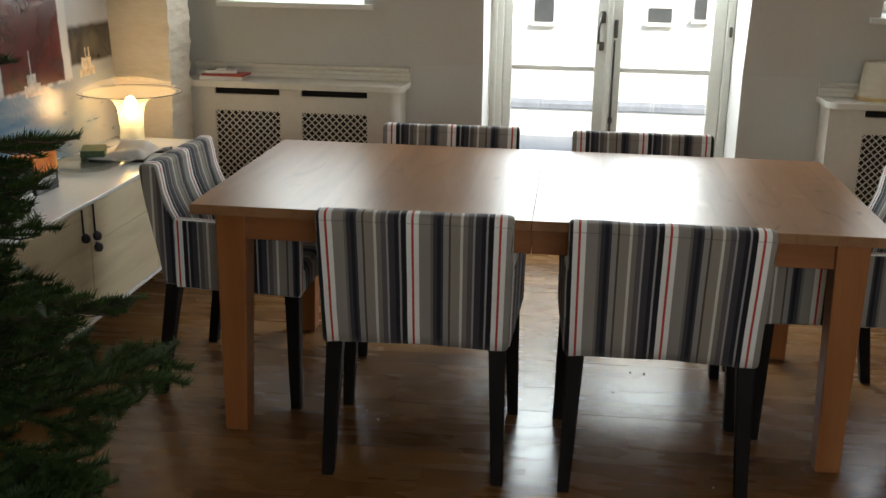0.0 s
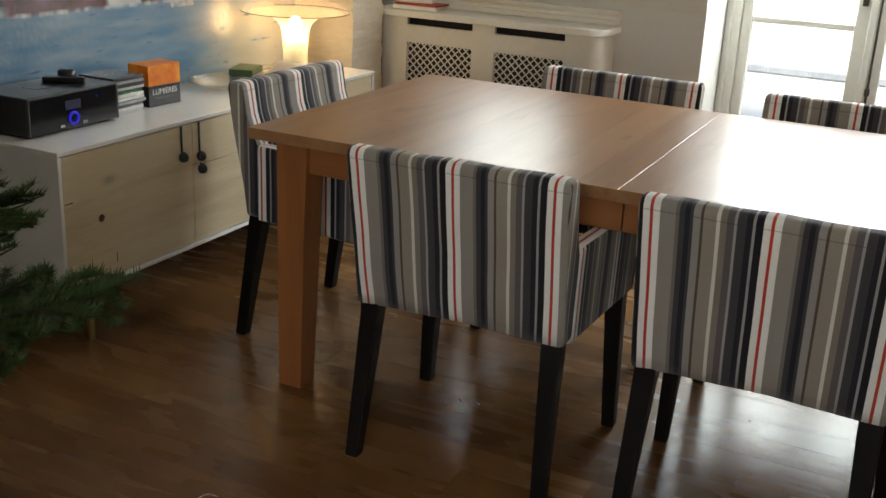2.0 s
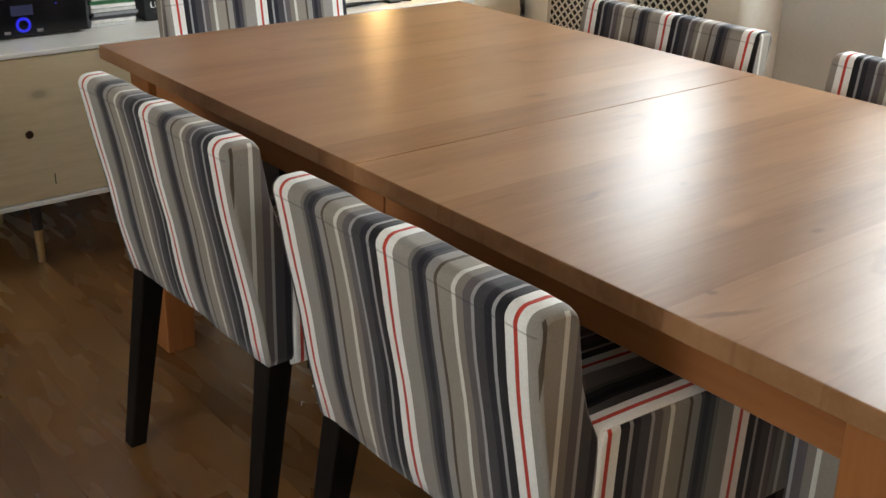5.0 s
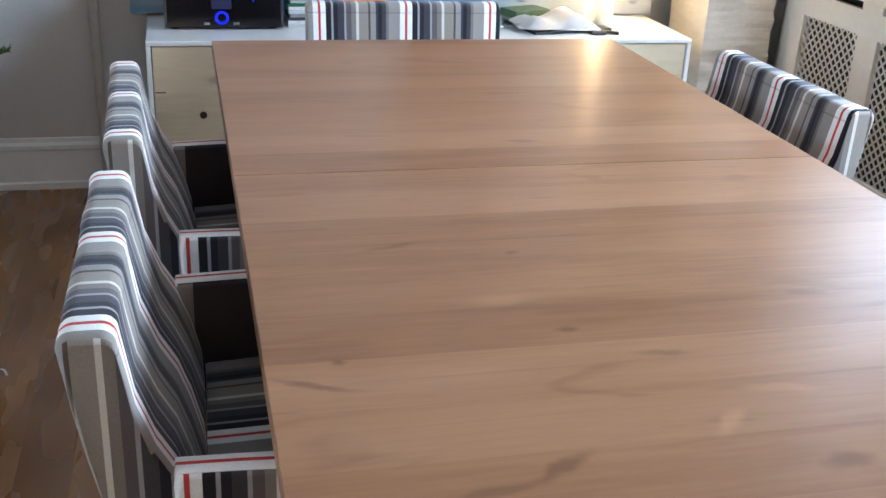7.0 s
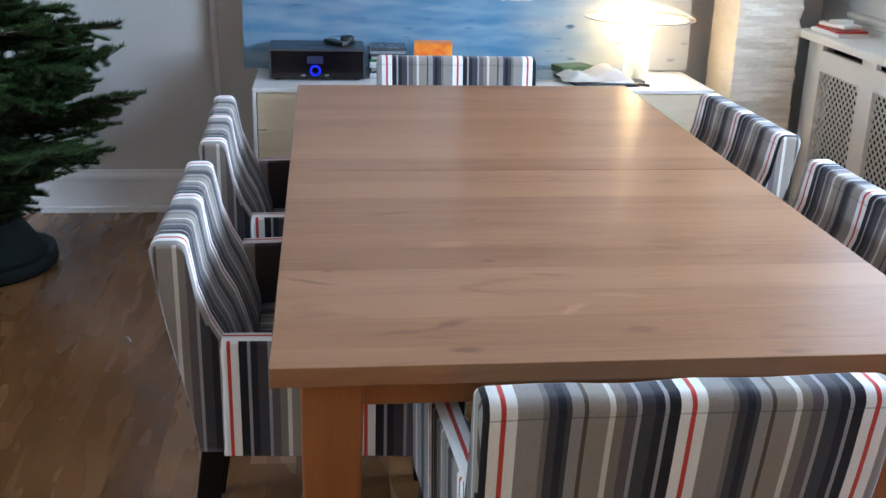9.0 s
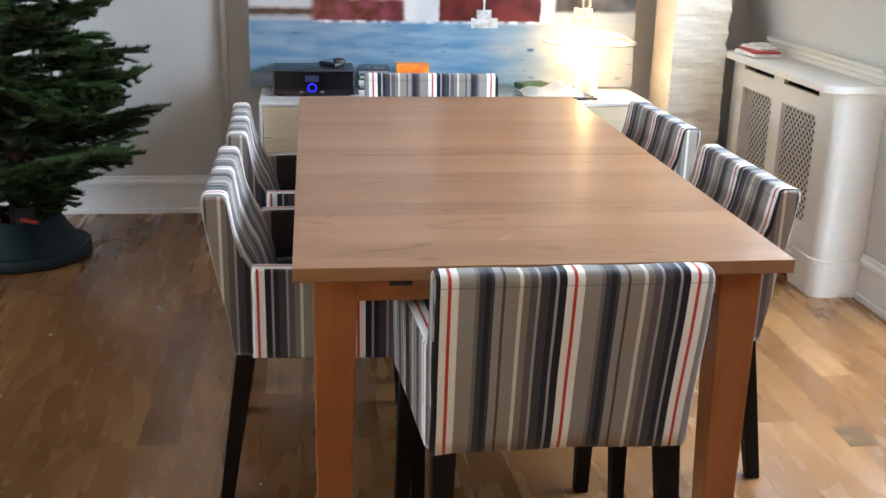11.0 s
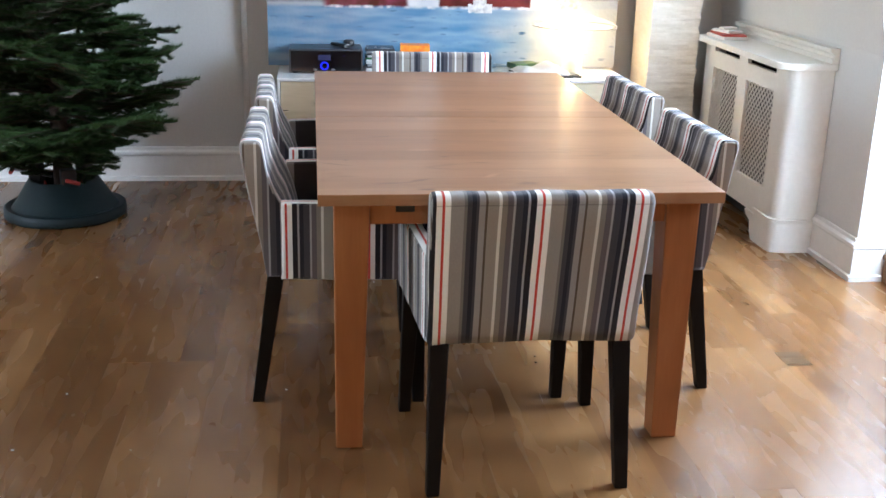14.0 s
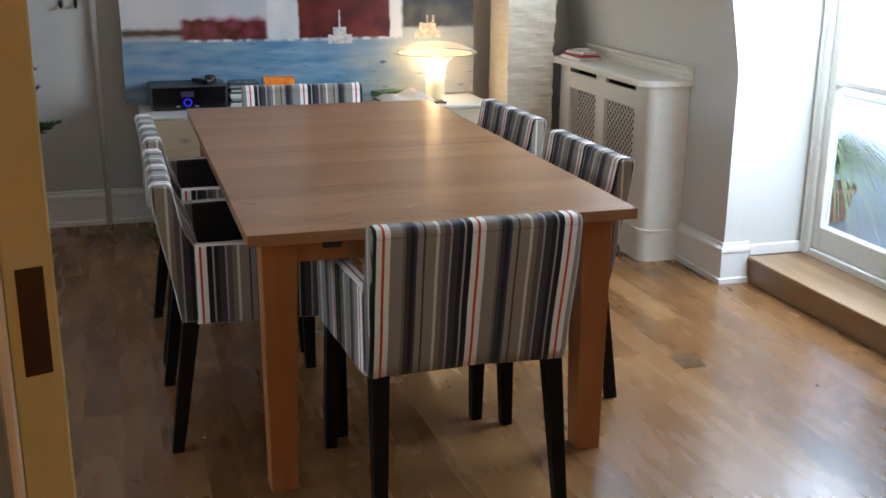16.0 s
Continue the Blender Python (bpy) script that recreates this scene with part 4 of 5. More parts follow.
fc.body, fc.size, fc.align_x, fc.extrude = "LUMIERES", 0.026, "CENTER", 0.0003
title = new("title", fc)
title.data.materials.append(WHITEPAPER)
title.parent = boxset
title["label"] = "white printed title lettering"
title.matrix_basis = pose(0.0456, 0.0, 0.040, 90, 0, 90)
part("caption_bar", box(0.0452, 0.0458, -0.045, 0.045, 0.026, 0.029), GREYPLASTIC, boxset)

# table lamp with a glass dome
LX, LY = -1.722, 0.768
lamp = thing("table_lamp", "lit glass mushroom table lamp on the sideboard", "table lamp")
part("foot", lathe([(0.056, SZ1 + 0.0006), (0.056, SZ1 + 0.004), (0.050, SZ1 + 0.006), (0.048, SZ1 + 0.075), (0.046, SZ1 + 0.15)], 36, (LX, LY, 0), close=False), STEMGLASS, lamp, "pale frosted glass cylinder foot", smooth=True)
part("socket", lathe([(0.014, SZ1 + 0.002), (0.014, SZ1 + 0.06), (0.011, SZ1 + 0.065), (0.011, SZ1 + 0.128)], 16, (LX, LY, 0)), SILVER, lamp, "metal lamp holder")
part("trumpet", lathe([(0.049, SZ1 + 0.10), (0.051, SZ1 + 0.14), (0.056, SZ1 + 0.175), (0.068, SZ1 + 0.198), (0.092, SZ1 + 0.215), (0.135, SZ1 + 0.228), (0.185, SZ1 + 0.235)], 40, (LX, LY, 0), close=False), TRUMPET, lamp, "glowing frosted glass trumpet", smooth=True)
part("dome", lathe([(0.212, SZ1 + 0.238), (0.210, SZ1 + 0.243), (0.185, SZ1 + 0.257), (0.145, SZ1 + 0.273), (0.095, SZ1 + 0.286), (0.045, SZ1 + 0.293), (0.004, SZ1 + 0.295)], 48, (LX, LY, 0), close=False), DOME, lamp, "amber tinted glass dome shade", smooth=True)
part("rim", lathe([(0.2105, SZ1 + 0.2365), (0.2125, SZ1 + 0.2365), (0.2125, SZ1 + 0.2395), (0.2105, SZ1 + 0.2395), (0.2105, SZ1 + 0.2365)], 48, (LX, LY, 0), close=False), GREYPLASTIC, lamp, "dark glass rim")
part("bulb", lathe([(0.006, SZ1 + 0.125), (0.012, SZ1 + 0.135), (0.024, SZ1 + 0.175), (0.026, SZ1 + 0.195), (0.017, SZ1 + 0.213), (0.002, SZ1 + 0.219)], 16, (LX, LY, 0)), BULB, lamp, "warm lit bulb", smooth=True)
glow = new("lamp_light", bpy.data.lights.new("lamp_light", "POINT"))
glow.data.energy, glow.data.color, glow.data.shadow_soft_size = 0.38, (1.0, 0.57, 0.21), 0.03
glow.location = (LX, LY, SZ1 + 0.228)

dish = single("glass_platter", lathe([(0.0, 0.0008), (0.095, 0.0008), (0.115, 0.012), (0.150, 0.022), (0.148, 0.026), (0.112, 0.017), (0.094, 0.006), (0.0, 0.006)], 44, (-1.735, 0.365, SZ1), close=False), CLEAR, "round clear glass platter on the sideboard", "platter", smooth=True)


def rag(name, cx, cy, z, w, d, h, m, label, category, turn=0.0, seed=0.0):
    """A flat crumpled sheet with folds."""
    bm = bmesh.new()
    n = 16
    g = [[None] * (n + 1) for _ in range(n + 1)]
    for i in range(n + 1):
        for j in range(n + 1):
            x, y = (i / n - 0.5) * w, (j / n - 0.5) * d
            e = min(i, n - i, j, n - j) / n
            v = noise.noise(Vector((x * 11 + seed, y * 11, seed))) * 0.5 + 0.5
            g[i][j] = bm.verts.new((x, y, 0.0012 + h * v * min(1, e * 5)))
    for i in range(n):
        for j in range(n):
            bm.faces.new((g[i][j], g[i + 1][j], g[i + 1][j + 1], g[i][j + 1]))
    bmesh.ops.solidify(bm, geom=bm.faces[:], thickness=0.001)
    bmesh.ops.recalc_face_normals(bm, faces=bm.faces[:])
    ob = single(name, bm, m, label, category, smooth=True)
    ob.matrix_basis = pose(cx, cy, z, 0, 0, turn)
    return ob


def booklet(name, cx, cy, z, w, d, h, m, label, turn, category="magazine"):
    ob = single(name, box(-w / 2, w / 2, -d / 2, d / 2, 0.0005, h, 0.001), m, label, category)
    ob.matrix_basis = pose(cx, cy, z, 0, 0, turn)
    return ob


booklet("magazine", -1.70, 0.62, SZ1, 0.21, 0.29, 0.010, BLACK, "dark magazine on the sideboard", 12)
booklet("magazine", -1.69, 0.60, SZ1 + 0.0102, 0.20, 0.27, 0.008, WHITEPAPER, "white printed magazine on the sideboard", -6)
booklet("brochure", -1.785, 0.53, SZ1 + 0.0186, 0.09, 0.14, 0.026, GREENPRINT, "green printed brochure on a magazine pile", 20, "brochure")
rag("plastic_bag", -1.650, 0.585, SZ1 + 0.0185, 0.16, 0.25, 0.062, WHITEPAPER, "crumpled white plastic wrapper on the magazines", "wrapper", 8, 2.0)
single("keyring", merge(tube([(-1.60, 0.70, SZ1 + 0.014), (-1.575, 0.735, SZ1 + 0.009), (-1.56, 0.78, SZ1 + 0.007)], 0.006, 8), box(-1.60, -1.56, 0.69, 0.74, SZ1 + 0.001, SZ1 + 0.012, 0.003)), BLACK, "small black key fob on the sideboard", "key fob")


def painting():
    """Harbour scene in oils: red hulls and white bows over a blue-grey sea, colours brushed onto a fine grid."""
    y0, y1, z0, z1 = -0.752, 1.032, 0.634, 1.78
    ny, nz = 420, 280
    ys, zs = np.linspace(y0, y1, ny), np.linspace(z0, z1, nz)
    verts, cols = [], []

    def fbm(a, b, s):
        return noise.noise(Vector((a, b, s))) + 0.5 * noise.noise(Vector((a * 2.1, b * 2.1, s + 5)))

    def mix(a, b, k):
        k = max(0.0, min(1.0, k))
        return [p + (q - p) * k for p, q in zip(a, b)]

    sea, sea2, pale, cloud = (0.085, 0.20, 0.33), (0.185, 0.30, 0.40), (0.40, 0.405, 0.375), (0.50, 0.52, 0.54)
    maroon, ink, bone = (0.070, 0.012, 0.012), (0.035, 0.030, 0.026), (0.62, 0.62, 0.61)
    for z in zs:
        for y in ys:
            jy, jz = y + 0.004 * fbm(y * 22, z * 22, 1), z + 0.004 * fbm(y * 20, z * 30, 3)
            c = mix(sea, sea2, 0.5 + 0.9 * fbm(y * 5, z * 26, 2))
            c = mix(c, pale, (y - 0.25) * 1.5 + 0.5 * fbm(y * 4, z * 9, 6))
            c = mix(c, (0.05, 0.11, 0.19), 2.5 * (fbm(y * 12, z * 60, 8) - 0.55))
            def within(lo, hi, v, w=0.010):
                return max(0.0, min(1.0, (v - lo) / w + 0.5)) * max(0.0, min(1.0, (hi - v) / w + 0.5))

            up = within(0.93, 9, jz, 0.012)
            air = mix(cloud, (0.42, 0.44, 0.47), 0.5 + fbm(y * 3, z * 3, 4))
            air = mix(air, mix(sea2, pale, 0.5), within(-9, 0.955, jz) * within(-9, -0.42, jy))
            air = mix(air, ink, within(0.953, 0.988, jz, 0.020) * within(-9, -0.40, jy, 0.10))
            hull = mix(maroon, (0.16, 0.03, 0.06), 0.4 + fbm(y * 16, z * 16, 7))
            top = 1.028 + 0.014 * fbm(y * 14, 0.3, 17)
            air = mix(air, (0.30, 0.13, 0.17), 0.8 * within(-0.36, -0.07, jy, 0.05) * within(0.93, top + 0.016, jz, 0.020))
            air = mix(air, hull, within(-0.47, -0.05, jy, 0.030) * within(0.90, top, jz, 0.016))
            air = mix(air, mix(bone, (0.48, 0.51, 0.54), 0.5 + fbm(y * 9, z * 4, 5)), within(-0.05, 0.105, jy))
            air = mix(air, mix(maroon, (0.13, 0.02, 0.018), 0.4 + fbm(y * 8, z * 8, 9)), within(0.105, 0.58, jy) * within(0, 1.50, jz))
            air = mix(air, bone, within(0.58, 0.645, jy))
            air = mix(air, mix(ink, (0.10, 0.085, 0.06), 0.3 + fbm(y * 10, z * 10, 11)), within(0.645, 9, jy, 0.02) * within(0.975, 1.13, jz, 0.022))
            air = mix(air, mix(pale, sea2, 0.3), within(0.645, 9, jy) * within(-9, 0.972, jz))
            c = mix(c, air, up)
            foam = within(0.922, 0.934, jz, 0.006) * within(-0.47, 0.62, jy) * (0.5 + 1.4 * fbm(y * 30, z * 20, 19))
            c = mix(c, bone, 0.7 * foam)
            dy = abs(y - 0.315)
            if (0.905 < jz < 0.945 and dy < 0.062) or (0.945 <= jz < 0.985 and dy < 0.035) or (0.98 < z < 1.07 and dy < 0.005):
                c = mix(bone, (0.35, 0.36, 0.37), 0.5 + fbm(y * 40, z * 40, 13))
            dy = abs(y - 0.78)
            if (0.925 < jz < 0.96 and dy < 0.07) or (0.96 <= jz < 1.0 and dy < 0.045) or (1.0 < z < 1.04 and (dy < 0.005 or abs(y - 0.81) < 0.005)):
                c = mix((0.66, 0.58, 0.45), (0.40, 0.33, 0.24), 0.5 + fbm(y * 40, z * 40, 15))
            lean = (z - z0) * 0.05
            verts.append((-1.888 - lean + 0.0004 * fbm(y * 60, z * 60, 21), y, z))
            cols.append((*c, 1.0))
    faces = [(j * ny + i, j * ny + i + 1, (j + 1) * ny + i + 1, (j + 1) * ny + i) for j in range(nz - 1) for i in range(ny - 1)]
    me = bpy.data.meshes.new("canvas")
    me.from_pydata(verts, [], faces)
    att = me.color_attributes.new("paint", "FLOAT_COLOR", "POINT")
    att.data.foreach_set("color", np.array(cols, dtype=np.float32).ravel())
    me.polygons.foreach_set("use_smooth", [True] * len(me.polygons))
    m, n, l, b = nodes_of("oil_paint")
    ca = n.new("ShaderNodeVertexColor")
    ca.layer_name = "paint"
    l.new(ca.outputs[0], b.inputs["Base Color"])
    b.inputs["Roughness"].default_value = 0.24
    nz_, bp = n.new("ShaderNodeTexNoise"), n.new("ShaderNodeBump")
    nz_.inputs["Scale"].default_value = 70
    tc = n.new("ShaderNodeTexCoord")
    l.new(tc.outputs["Object"], nz_.inputs["Vector"])
    bp.inputs["Strength"].default_value, bp.inputs["Distance"].default_value = 0.10, 0.004
    l.new(nz_.outputs[0], bp.inputs["Height"])
    l.new(bp.outputs[0], b.inputs["Normal"])
    me.materials.append(m)
    p = thing("painting", "large blue and red harbour oil painting leaning on the wall", "painting")
    cv = new("canvas", me)
    cv.parent = p
    part("stretcher", stretcher(y0, y1, z0, z1), WHITEPAPER, p, "pale canvas edge on a wooden stretcher")


def stretcher(y0, y1, z0, z1):
    bm = bmesh.new()
    h = (z1 - z0) * 0.05
    vs = [bm.verts.new(v) for v in ((-1.891, y0, z0), (-1.891, y1, z0), (-1.891 - h, y1, z1), (-1.891 - h, y0, z1), (-1.926, y0, z0), (-1.926, y1, z0), (-1.926 - h, y1, z1), (-1.926 - h, y0, z1))]
    for f in ((0, 1, 2, 3), (7, 6, 5, 4), (0, 4, 5, 1), (1, 5, 6, 2), (2, 6, 7, 3), (3, 7, 4, 0)):
        bm.faces.new([vs[i] for i in f])
    bmesh.ops.recalc_face_normals(bm, faces=bm.faces[:])
    return bm


painting()


def paper_lamp():
    """Square rice-paper column lamp with crumpled horizontal folds."""
    x0, x1, y0, y1, h = -1.972, -1.690, 1.150, 1.404, 1.62
    pl = thing("paper_floor_lamp", "tall square crumpled rice-paper column lamp, unlit", "floor lamp")
    bm = bmesh.new()
    per = []
    n = 10
    for (ax, ay), (bx, by) in (((x0, y0), (x1, y0)), ((x1, y0), (x1, y1)), ((x1, y1), (x0, y1)), ((x0, y1), (x0, y0))):
        per += [(ax + (bx - ax) * i / n, ay + (by - ay) * i / n) for i in range(n)]
    rows = []
    nz = 110
    cx, cy = (x0 + x1) / 2, (y0 + y1) / 2
    for k in range(nz + 1):
        z = 0.03 + (h - 0.03) * k / nz
        row = []
        for x, y in per:
            calm = 0.25 if y < y0 + 0.005 and x < x1 - 0.01 else 1.0
            f = noise.noise(Vector((x * 5, y * 5, z * 22))) + 0.6 * noise.noise(Vector((x * 14 + 3, y * 14, z * 46)))
            s = 1 + 0.055 * calm * f
            row.append(bm.verts.new((cx + (x - cx) * s, cy + (y - cy) * s, z)))
        rows.append(row)
    k = len(per)
    for a, b in zip(rows, rows[1:]):
        for i in range(k):
            bm.faces.new((a[i], a[(i + 1) % k], b[(i + 1) % k], b[i]))
    bm.faces.new(rows[-1])
    part("shade", bm, PAPER, pl, "crumpled white paper shade")
    part("base", box(x0 + 0.02, x1 - 0.02, y0 + 0.02, y1 - 0.02, 0.0, 0.032, 0.003), BLACKWOOD, pl, "dark base frame")


paper_lamp()

# things on the radiator covers
booklet("notepad", -1.560, 1.50, 0.834, 0.205, 0.125, 0.016, WHITEPAPER, "white notepad on the radiator cover", 4, "notepad")
booklet("red_book", -1.548, 1.50, 0.8505, 0.205, 0.120, 0.009, RED, "thin red book under a telephone", -4, "book")
phone = thing("telephone", "white cordless telephone lying on a red book", "telephone", m=pose(-1.572, 1.505, 0.8600, 0, 0, 12))
part("base", box(-0.075, 0.075, -0.042, 0.042, 0.0, 0.014, 0.005, 2), WHITEPAPER, phone)
part("handset", box(-0.02, 0.025, -0.04, 0.04, 0.0145, 0.026, 0.005, 2), TRIM, phone)
part("screen", box(-0.068, -0.03, -0.02, 0.02, 0.0142, 0.0155), GREYPLASTIC, phone, "small grey display")
pot2 = thing("ceramic_holder", "cream tapered ceramic holder on the second radiator cover", "holder")
part("body", lathe([(0.075, 0.834), (0.088, 0.842), (0.082, 0.87), (0.070, 1.0), (0.060, 1.005), (0.066, 0.87)], 28, (1.455, 1.555, 0)), PAPER, pot2, smooth=True)
part("base_ring", lathe([(0.096, 0.8336), (0.096, 0.850), (0.089, 0.850)], 28, (1.455, 1.555, 0)), BRASS, pot2, "ochre base ring")

# ---- open door near the end of the walk ----
od = thing("door_2", "cream painted door standing open with a dark lock plate", "door", kind="structure", m=pose(2.565, -0.868, 0, 0, 0, 198))
part("door_panel", box(0.0, 0.74, 0.0, 0.044, 0.01, 2.02, 0.003, 2), CREAM, od)
part("edge_bead", box(-0.002, 0.012, 0.0445, 0.056, 0.01, 2.02, 0.004, 2), TRIM, od)
part("lock_plate", box(-0.002, 0.003, 0.010, 0.034, 1.068, 1.168, 0.0008), BROWNPLATE, od, "dark brown lock plate")

# ---- fir tree ----
TX, TY = -1.43, -1.69


def fir_branch(length, seed):
    """A flat spray along +x: a twig with side twigs, and its needles."""
    r = random.Random(seed)
    wood, need = [], bmesh.new()

    def twig(a, b, rad):
        wood.append(tube([a, a.lerp(b, 0.5) + Vector((0, 0, r.uniform(-0.01, 0.01))), b], rad, 5, rad * 0.45))
        d = (b - a)
        ln = d.length
        d.normalize()
        side = d.cross(Vector((0, 0, 1))).normalized()
        up = side.cross(d)
        step = 0.0042
        for i in range(int(ln / step)):
            p = a + d * (i * step)
            for s in (-1, 1):
                for tilt in (r.uniform(-0.15, 0.35), r.uniform(0.5, 1.1)):
                    nl = r.uniform(0.019, 0.030)
                    q = p + (side * s * math.cos(tilt) + up * math.sin(tilt) + d * r.uniform(0.45, 0.8)).normalized() * nl
                    w = d * 0.0025
                    need.faces.new([need.verts.new(v) for v in (p - w, p + w, q)])

    tip = Vector((length, r.uniform(-0.04, 0.04), length * 0.10))
    base = Vector((0, 0, 0))
    twig(base.lerp(tip, 0.10), tip, 0.0045)
    wood.append(tube([base, base.lerp(tip, 0.26)], 0.008, 6, 0.005))
    k = int(length / 0.055)
    for i in range(1, k + 1):
        f = i / (k + 0.6)
        for s in (-1, 1):
            if r.random() < 0.08:
                continue
            ln = (length * 0.62 * (1.06 - f) + 0.05) * r.uniform(0.75, 1.1)
            a = base.lerp(tip, f)
            ang = s * radians(r.uniform(38, 58))
            b = a + Vector((math.cos(ang) * ln, math.sin(ang) * ln, ln * r.uniform(-0.16, 0.12)))
            twig(a, b, 0.003)
            if ln > 0.15:
                for g in (0.35, 0.6, 0.82):
                    for s2 in (-1, 1):
                        l2 = ln * (0.95 - g) * r.uniform(0.5, 0.75) + 0.03
                        a2 = a.lerp(b, g)
                        an2 = ang + s2 * radians(r.uniform(35, 50))
                        twig(a2, a2 + Vector((math.cos(an2) * l2, math.sin(an2) * l2, l2 * r.uniform(-0.2, 0.1))), 0.0018)
    return merge(*wood), need


def fir_tree():
    t = thing("fir_tree", "bare green fir tree in a plastic stand", "tree", m=pose(TX, TY, 0))
    part("trunk", tube([(0, 0, 0.062), (0.004, 0, 0.5), (-0.006, 0.004, 1.2), (0.0, 0.0, 2.05)], 0.048, 12, 0.012), BARK, t, smooth=True)
    kinds = []
    for i, ln in enumerate((0.70, 0.60, 0.48, 0.36, 0.24)):
        for v in range(2):
            w, nd = fir_branch(ln, 20 + i * 3 + v)
            kinds.append((ln, mesh_of("branch", w, BARK), mesh_of("needles", nd, NEEDLE)))
    r = random.Random(8)
    z, turn = 0.25, 0.3
    while z < 1.98:
        reach = 0.57 * (1 - max(0, z - 0.80) / 1.55) if z > 0.46 else 0.22 + (z - 0.25) * 1.9
        whorl = [(reach * r.uniform(0.72, 1.08), 0.0) for _ in range(5)] + [(reach * r.uniform(0.38, 0.62), 0.5) for _ in range(6)]
        for i, (want, twist) in enumerate(whorl):
            a = turn + twist + 2 * math.pi * (i / 5 if i < 5 else i / 6) + r.uniform(-0.28, 0.28)
            want *= 1 + 0.17 * math.cos(a + 0.2)
            ln, wm, nm = min(kinds, key=lambda k: abs(k[0] - want) + r.random() * 0.06)
            br = new("branch", wm)
            br.parent = t
            rise = r.uniform(-12, 4) if z < 1.5 else r.uniform(-25, -10)
            sc = max(0.75, min(1.2, want / ln))
            br.matrix_basis = pose(0.02 * math.cos(a), 0.02 * math.sin(a), z + r.uniform(-0.05, 0.05), r.uniform(-18, 18), rise, math.degrees(a)) @ Matrix.Diagonal((sc, sc, sc, 1))
            nd = new("needles", nm)
            nd.parent = br
        z += 0.092
        turn += 0.9
    # three long low boughs on the open side of the room
    for a, zb, sc, rise in ((33, 0.38, 1.10, -8), (2, 0.33, 0.86, -3), (-32, 0.32, 0.84, -2)):
        br = new("branch", kinds[0][1])
        br.parent = t
        br.matrix_basis = pose(0.02, 0.01, zb, 6, rise, a) @ Matrix.Diagonal((sc, sc, sc, 1))
        new("needles", kinds[0][2]).parent = br
    return t


fir_tree()
st = thing("tree_stand", "dark green plastic tree stand with red screws", "tree stand", m=pose(TX, TY, 0))
part("bowl", lathe([(0.255, 0.001), (0.258, 0.040), (0.240, 0.046), (0.232, 0.052), (0.156, 0.172), (0.150, 0.178), (0.143, 0.176), (0.136, 0.12), (0.06, 0.06)], 48), STANDGREEN, st, smooth=True)
part("skirt_ring", lathe([(0.259, 0.001), (0.272, 0.003), (0.275, 0.012), (0.272, 0.048), (0.264, 0.052), (0.259, 0.046)], 48), STANDGREEN, st, smooth=True)
for i in range(3):
    a = radians(22 + 120 * i)
    c, s = math.cos(a), math.sin(a)
    part("clamp_post", box(-0.028, 0.028, -0.034, 0.034, 0.10, 0.242, 0.009, 2), BLACK, st).matrix_basis = pose(0.125 * c, 0.125 * s, 0, 0, 0, math.degrees(a))
    sc = part("screw", tube([(0.055 * c, 0.055 * s, 0.175), (0.235 * c, 0.235 * s, 0.205)], 0.006, 8), SILVER, st)
    part("screw_handle", tube([(0.235 * c - 0.03 * s, 0.235 * s + 0.03 * c, 0.195), (0.235 * c + 0.03 * s, 0.235 * s - 0.03 * c, 0.215)], 0.009, 8), RED, sc, "red plastic screw handle")
    part("red_tag", box(-0.022, 0.022, -0.004, 0.004, 0.150, 0.166, 0.002), RED, st).matrix_basis = pose(0.085 * math.cos(a + 0.7), 0.085 * math.sin(a + 0.7), 0, 0, 0, math.degrees(a) + 120)

# paper scraps on the floor
for x, y, tw, ln in ((-0.738, -1.056, 40, 0.045), (-0.451, -0.317, 10, 0.018), (-0.47, -0.345, 80, 0.012), (-0.395, -0.30, 130, 0.010)):
    bm = bmesh.new()
    rows = [[bm.verts.new((ln * (f - 0.5), e * 0.003 + 0.006 * math.sin(f * 3), 0.0015 + 0.006 * math.sin(f * math.pi))) for e in (-1, 1)] for f in [i / 8 for i in range(9)]]
    for p, q in zip(rows, rows[1:]):
        bm.faces.new((p[0], q[0], q[1], p[1]))
    bmesh.ops.solidify(bm, geom=bm.faces[:], thickness=0.0006)
    single("paper_scrap", bm, WHITEPAPER, "tiny curled white paper scrap on the floor", "paper scrap", group="paper scraps on the floor").matrix_basis = pose(x, y, 0, 0, 0, tw)

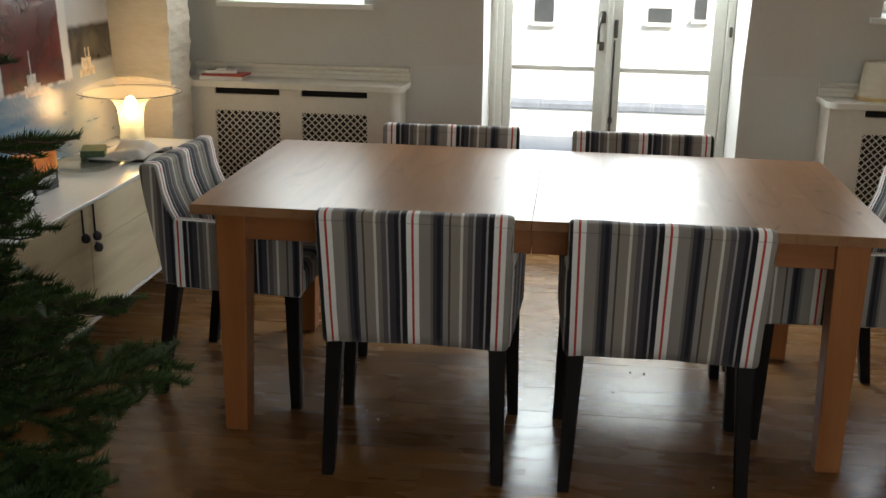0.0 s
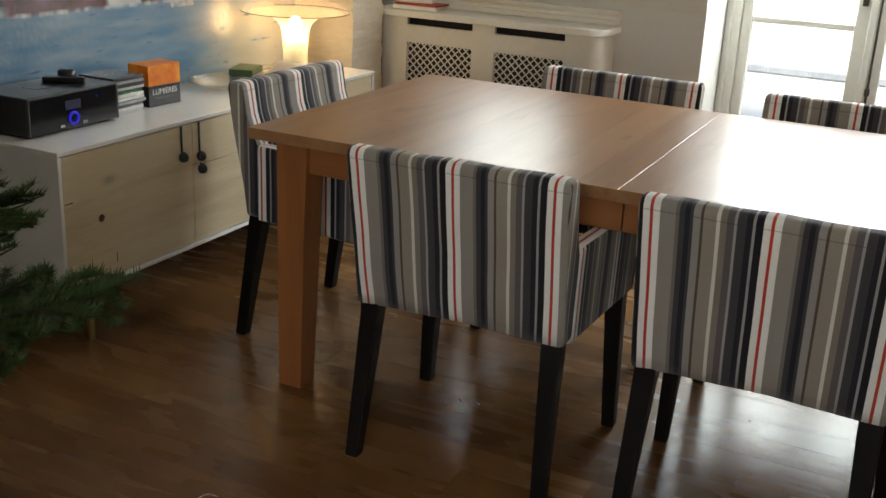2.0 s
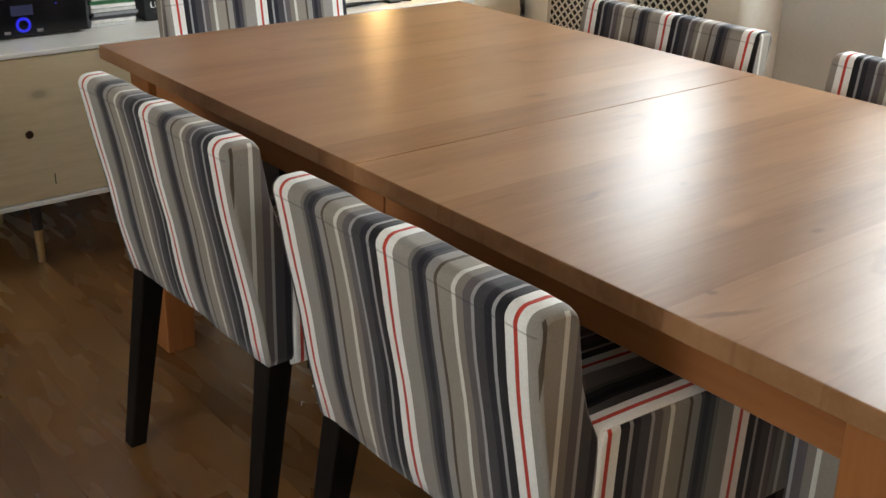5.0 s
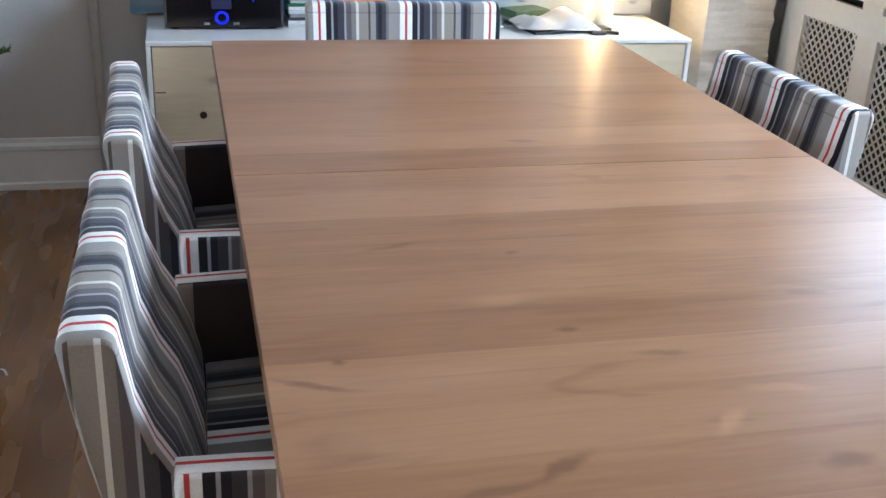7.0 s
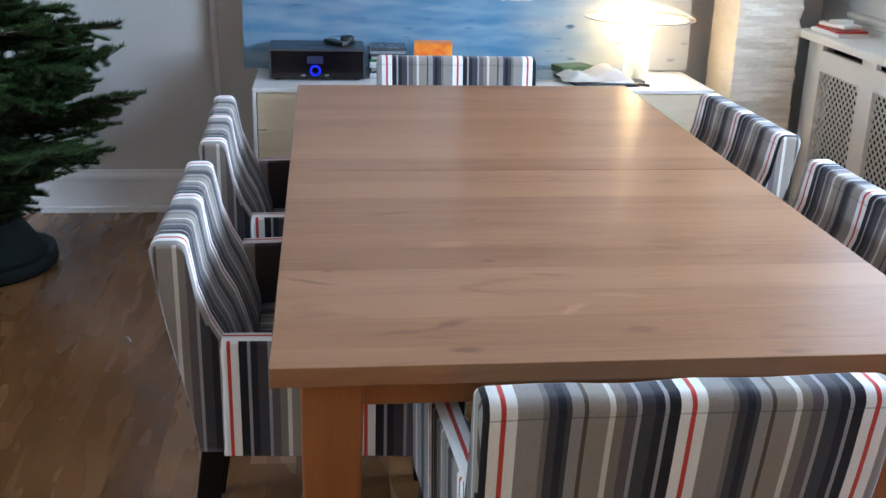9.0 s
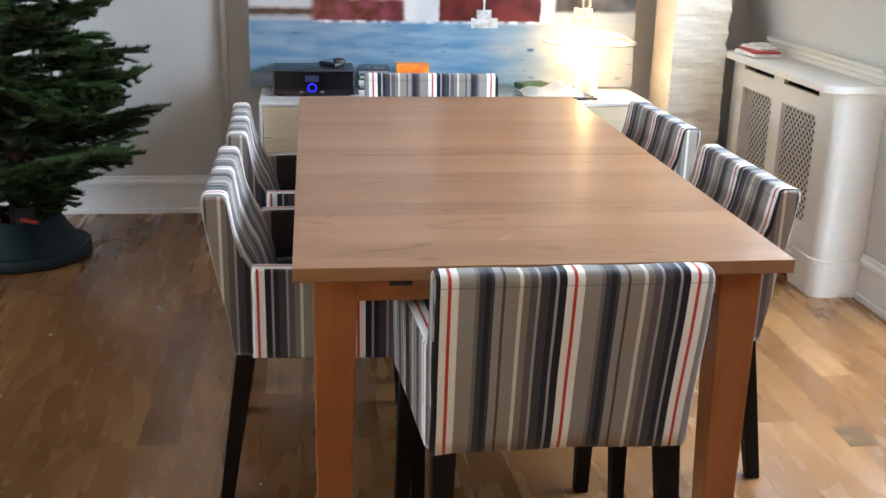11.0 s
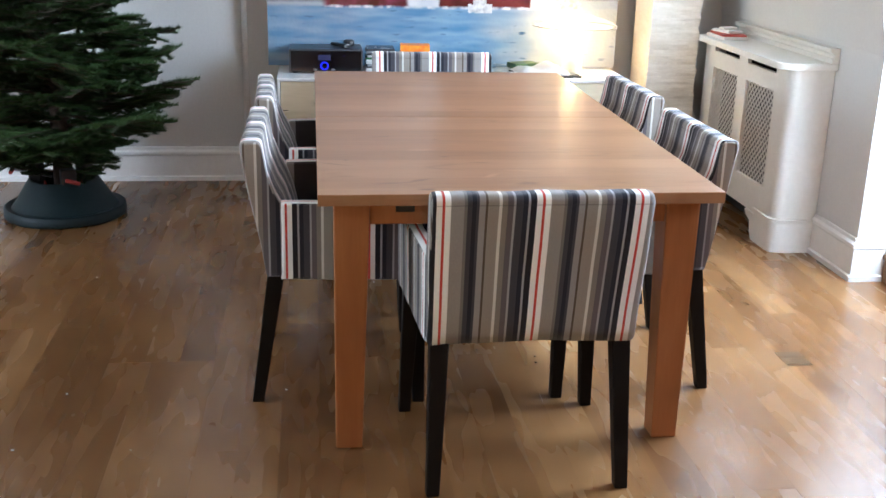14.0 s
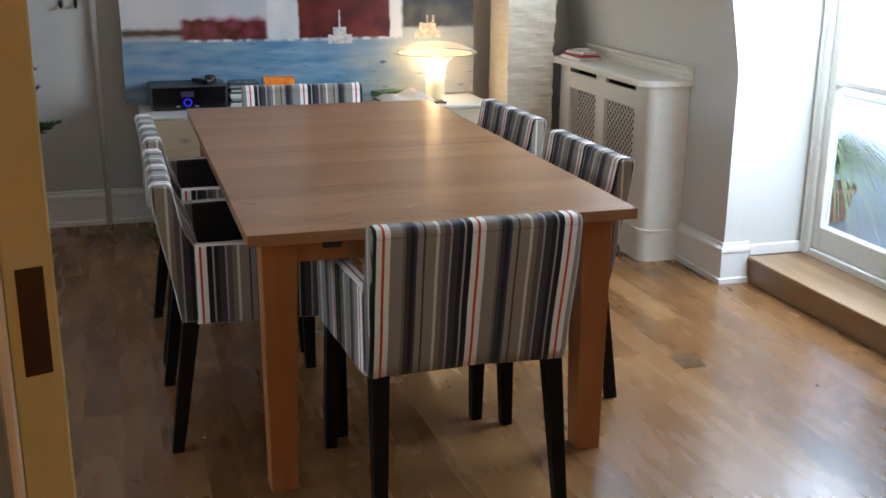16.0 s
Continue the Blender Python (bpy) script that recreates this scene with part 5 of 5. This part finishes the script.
# crumbs on the floor boards
for x, y, size, paint, label in ((-0.508, -1.383, 0.0045, WHITEPAPER, "tiny white crumb on the floor"), (0.543, -1.279, 0.004, WHITEPAPER, "tiny white crumb on the floor"), (0.886, -1.350, 0.005, WHITEPAPER, "tiny white crumb on the floor"),
                                 (0.908, -1.036, 0.004, WHITEPAPER, "tiny white crumb on the floor"), (0.556, -0.626, 0.0045, WHITEPAPER, "tiny white crumb on the floor"), (-0.527, -0.282, 0.005, WHITEPAPER, "tiny white crumb under the table"),
                                 (0.404, 0.185, 0.005, BARK, "small dark bark crumb under the table"), (0.354, 0.192, 0.004, BARK, "small dark bark crumb under the table"), (0.288, 0.005, 0.004, BARK, "small dark bark crumb under the table"), (0.734, 1.380, 0.005, BARK, "small dark bark crumb on the floor")):
    bm = bmesh.new()
    bmesh.ops.create_icosphere(bm, subdivisions=1, radius=size)
    for v in bm.verts:
        v.co *= 1 + 0.5 * noise.noise(v.co * 300 + Vector((x * 9, y * 9, 0)))
        v.co.z = max(0.0, v.co.z * 0.6 + size * 0.25)
    single("crumb", bm, paint, label, "crumb", group="crumbs on the floor").matrix_basis = pose(x, y, 0.0005, 0, 0, x * 400)

for y in (-1.020, -0.952):
    hk = thing("wall_hook", "small dark iron coat hook on the wall", "hook", group="hooks on the wall")
    part("plate", box(-2.0545, -2.050, y - 0.009, y + 0.009, 1.10, 1.17, 0.002), IRON, hk)
    part("prong", tube([(-2.051, y, 1.115), (-2.035, y, 1.088), (-2.012, y, 1.090), (-2.005, y, 1.112)], 0.006, 8), IRON, hk)

# ---- outside ----
single("terrace", box(-4.0, 5.0, 2.10, 5.0, -0.12, 0.06), DECK, "dark slate roof terrace beyond the doors", "terrace", kind="structure")
pp = thing("parapet", "low white terrace parapet with a grey coping", "parapet", kind="structure")
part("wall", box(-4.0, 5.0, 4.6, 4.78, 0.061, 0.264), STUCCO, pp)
part("coping", box(-4.0, 5.0, 4.585, 4.79, 0.265, 0.312, 0.006), DECK, pp, "grey stone coping")
single("ground", box(-700, 700, 5.0, 1400, -6.2, -6.0), GROUND, "street far below the terrace", "ground", kind="structure")
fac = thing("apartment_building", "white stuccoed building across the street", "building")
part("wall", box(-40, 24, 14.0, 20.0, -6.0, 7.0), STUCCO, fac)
part("roof", box(-40.3, 24.3, 13.7, 20.3, 7.0, 7.4), DECK, fac)
for x, z, w, h in ((-0.42, 0.20, 0.30, 1.3), (1.40, 0.24, 0.36, 0.22), (2.02, 0.30, 0.18, 0.5), (-1.25, 0.35, 0.2, 0.5), (-4.0, 0.2, 0.9, 1.4), (5.0, 0.2, 0.9, 1.4)):
    wd = part("window", box(x - w / 2, x + w / 2, 13.985, 13.995, z, z + h), GREYPLASTIC, fac)
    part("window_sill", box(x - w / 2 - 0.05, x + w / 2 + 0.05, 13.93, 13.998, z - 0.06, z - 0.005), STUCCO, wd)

potp = thing("potted_grass", "arching ornamental grass in a terracotta pot on the terrace", "potted plant")
PX, PY = -0.98, 2.64
part("pot", lathe([(0.10, 0.0605), (0.128, 0.20), (0.142, 0.205), (0.142, 0.235), (0.130, 0.235), (0.122, 0.21), (0.02, 0.20)], 28, (PX, PY, 0)), TERRACOTTA, potp, "terracotta pot", smooth=True)


def grass(cx, cy, z0, n, reach, height, seed):
    r = random.Random(seed)
    bm = bmesh.new()
    for _ in range(n):
        a, rr, hh = r.uniform(0, 2 * math.pi), reach * r.uniform(0.3, 1.0), height * r.uniform(0.6, 1.05)
        c, s = math.cos(a), math.sin(a)
        prev = None
        for k in range(9):
            f = k / 8
            d = 0.05 * r.random() * (k == 0) + rr * f ** 1.6
            z = z0 + hh * (1.9 * f - 1.55 * f * f * (0.8 + rr))
            w = 0.0045 * (1 - f * 0.9)
            row = [bm.verts.new((cx + c * d - s * w * e, cy + s * d + c * w * e, z)) for e in (-1, 1)]
            if prev:
                bm.faces.new((prev[0], prev[1], row[1], row[0]))
            prev = row
    return bm


part("blades", grass(PX, PY, 0.20, 460, 0.72, 0.56, 3), BLADE, potp, "long arching variegated green blades")

# ---- floor boards ----
floor = thing("floor", "worn brown oak floor boards", "floor", kind="structure")
part("subfloor", box(-2.3, 5.3, -4.9, 2.06, -0.06, -0.021), SUBFLOOR, floor)
part("repair_block", box(0.370, 0.482, 1.022, 1.110, -0.004, 0.0008), timber("dark_oak_patch", (0.06, 0.030, 0.012), (0.10, 0.054, 0.022), (0.14, 0.08, 0.036), 1, rough=0.25), floor, "small dark oak repair block")
UNIT, WIDE = 0.305, 0.112
board_mesh = {}
rf = random.Random(21)
y = -4.78
while y < 1.80:
    left_units, x = 24, -2.12
    while left_units > 0:
        k = rf.choice((4, 5, 6, 7, 8))
        if left_units - k < 3:
            k = left_units
        if k not in board_mesh:
            bm = box(0.0, k * UNIT, 0.0, WIDE, -0.020, 0.0)
            board_mesh[k] = mesh_of("board", bm, FLOOR)
        bd = new("board", board_mesh[k])
        bd.parent = floor
        bd.location = (x, y, rf.uniform(-0.0007, 0.0))
        x += k * UNIT
        left_units -= k
    y += WIDE
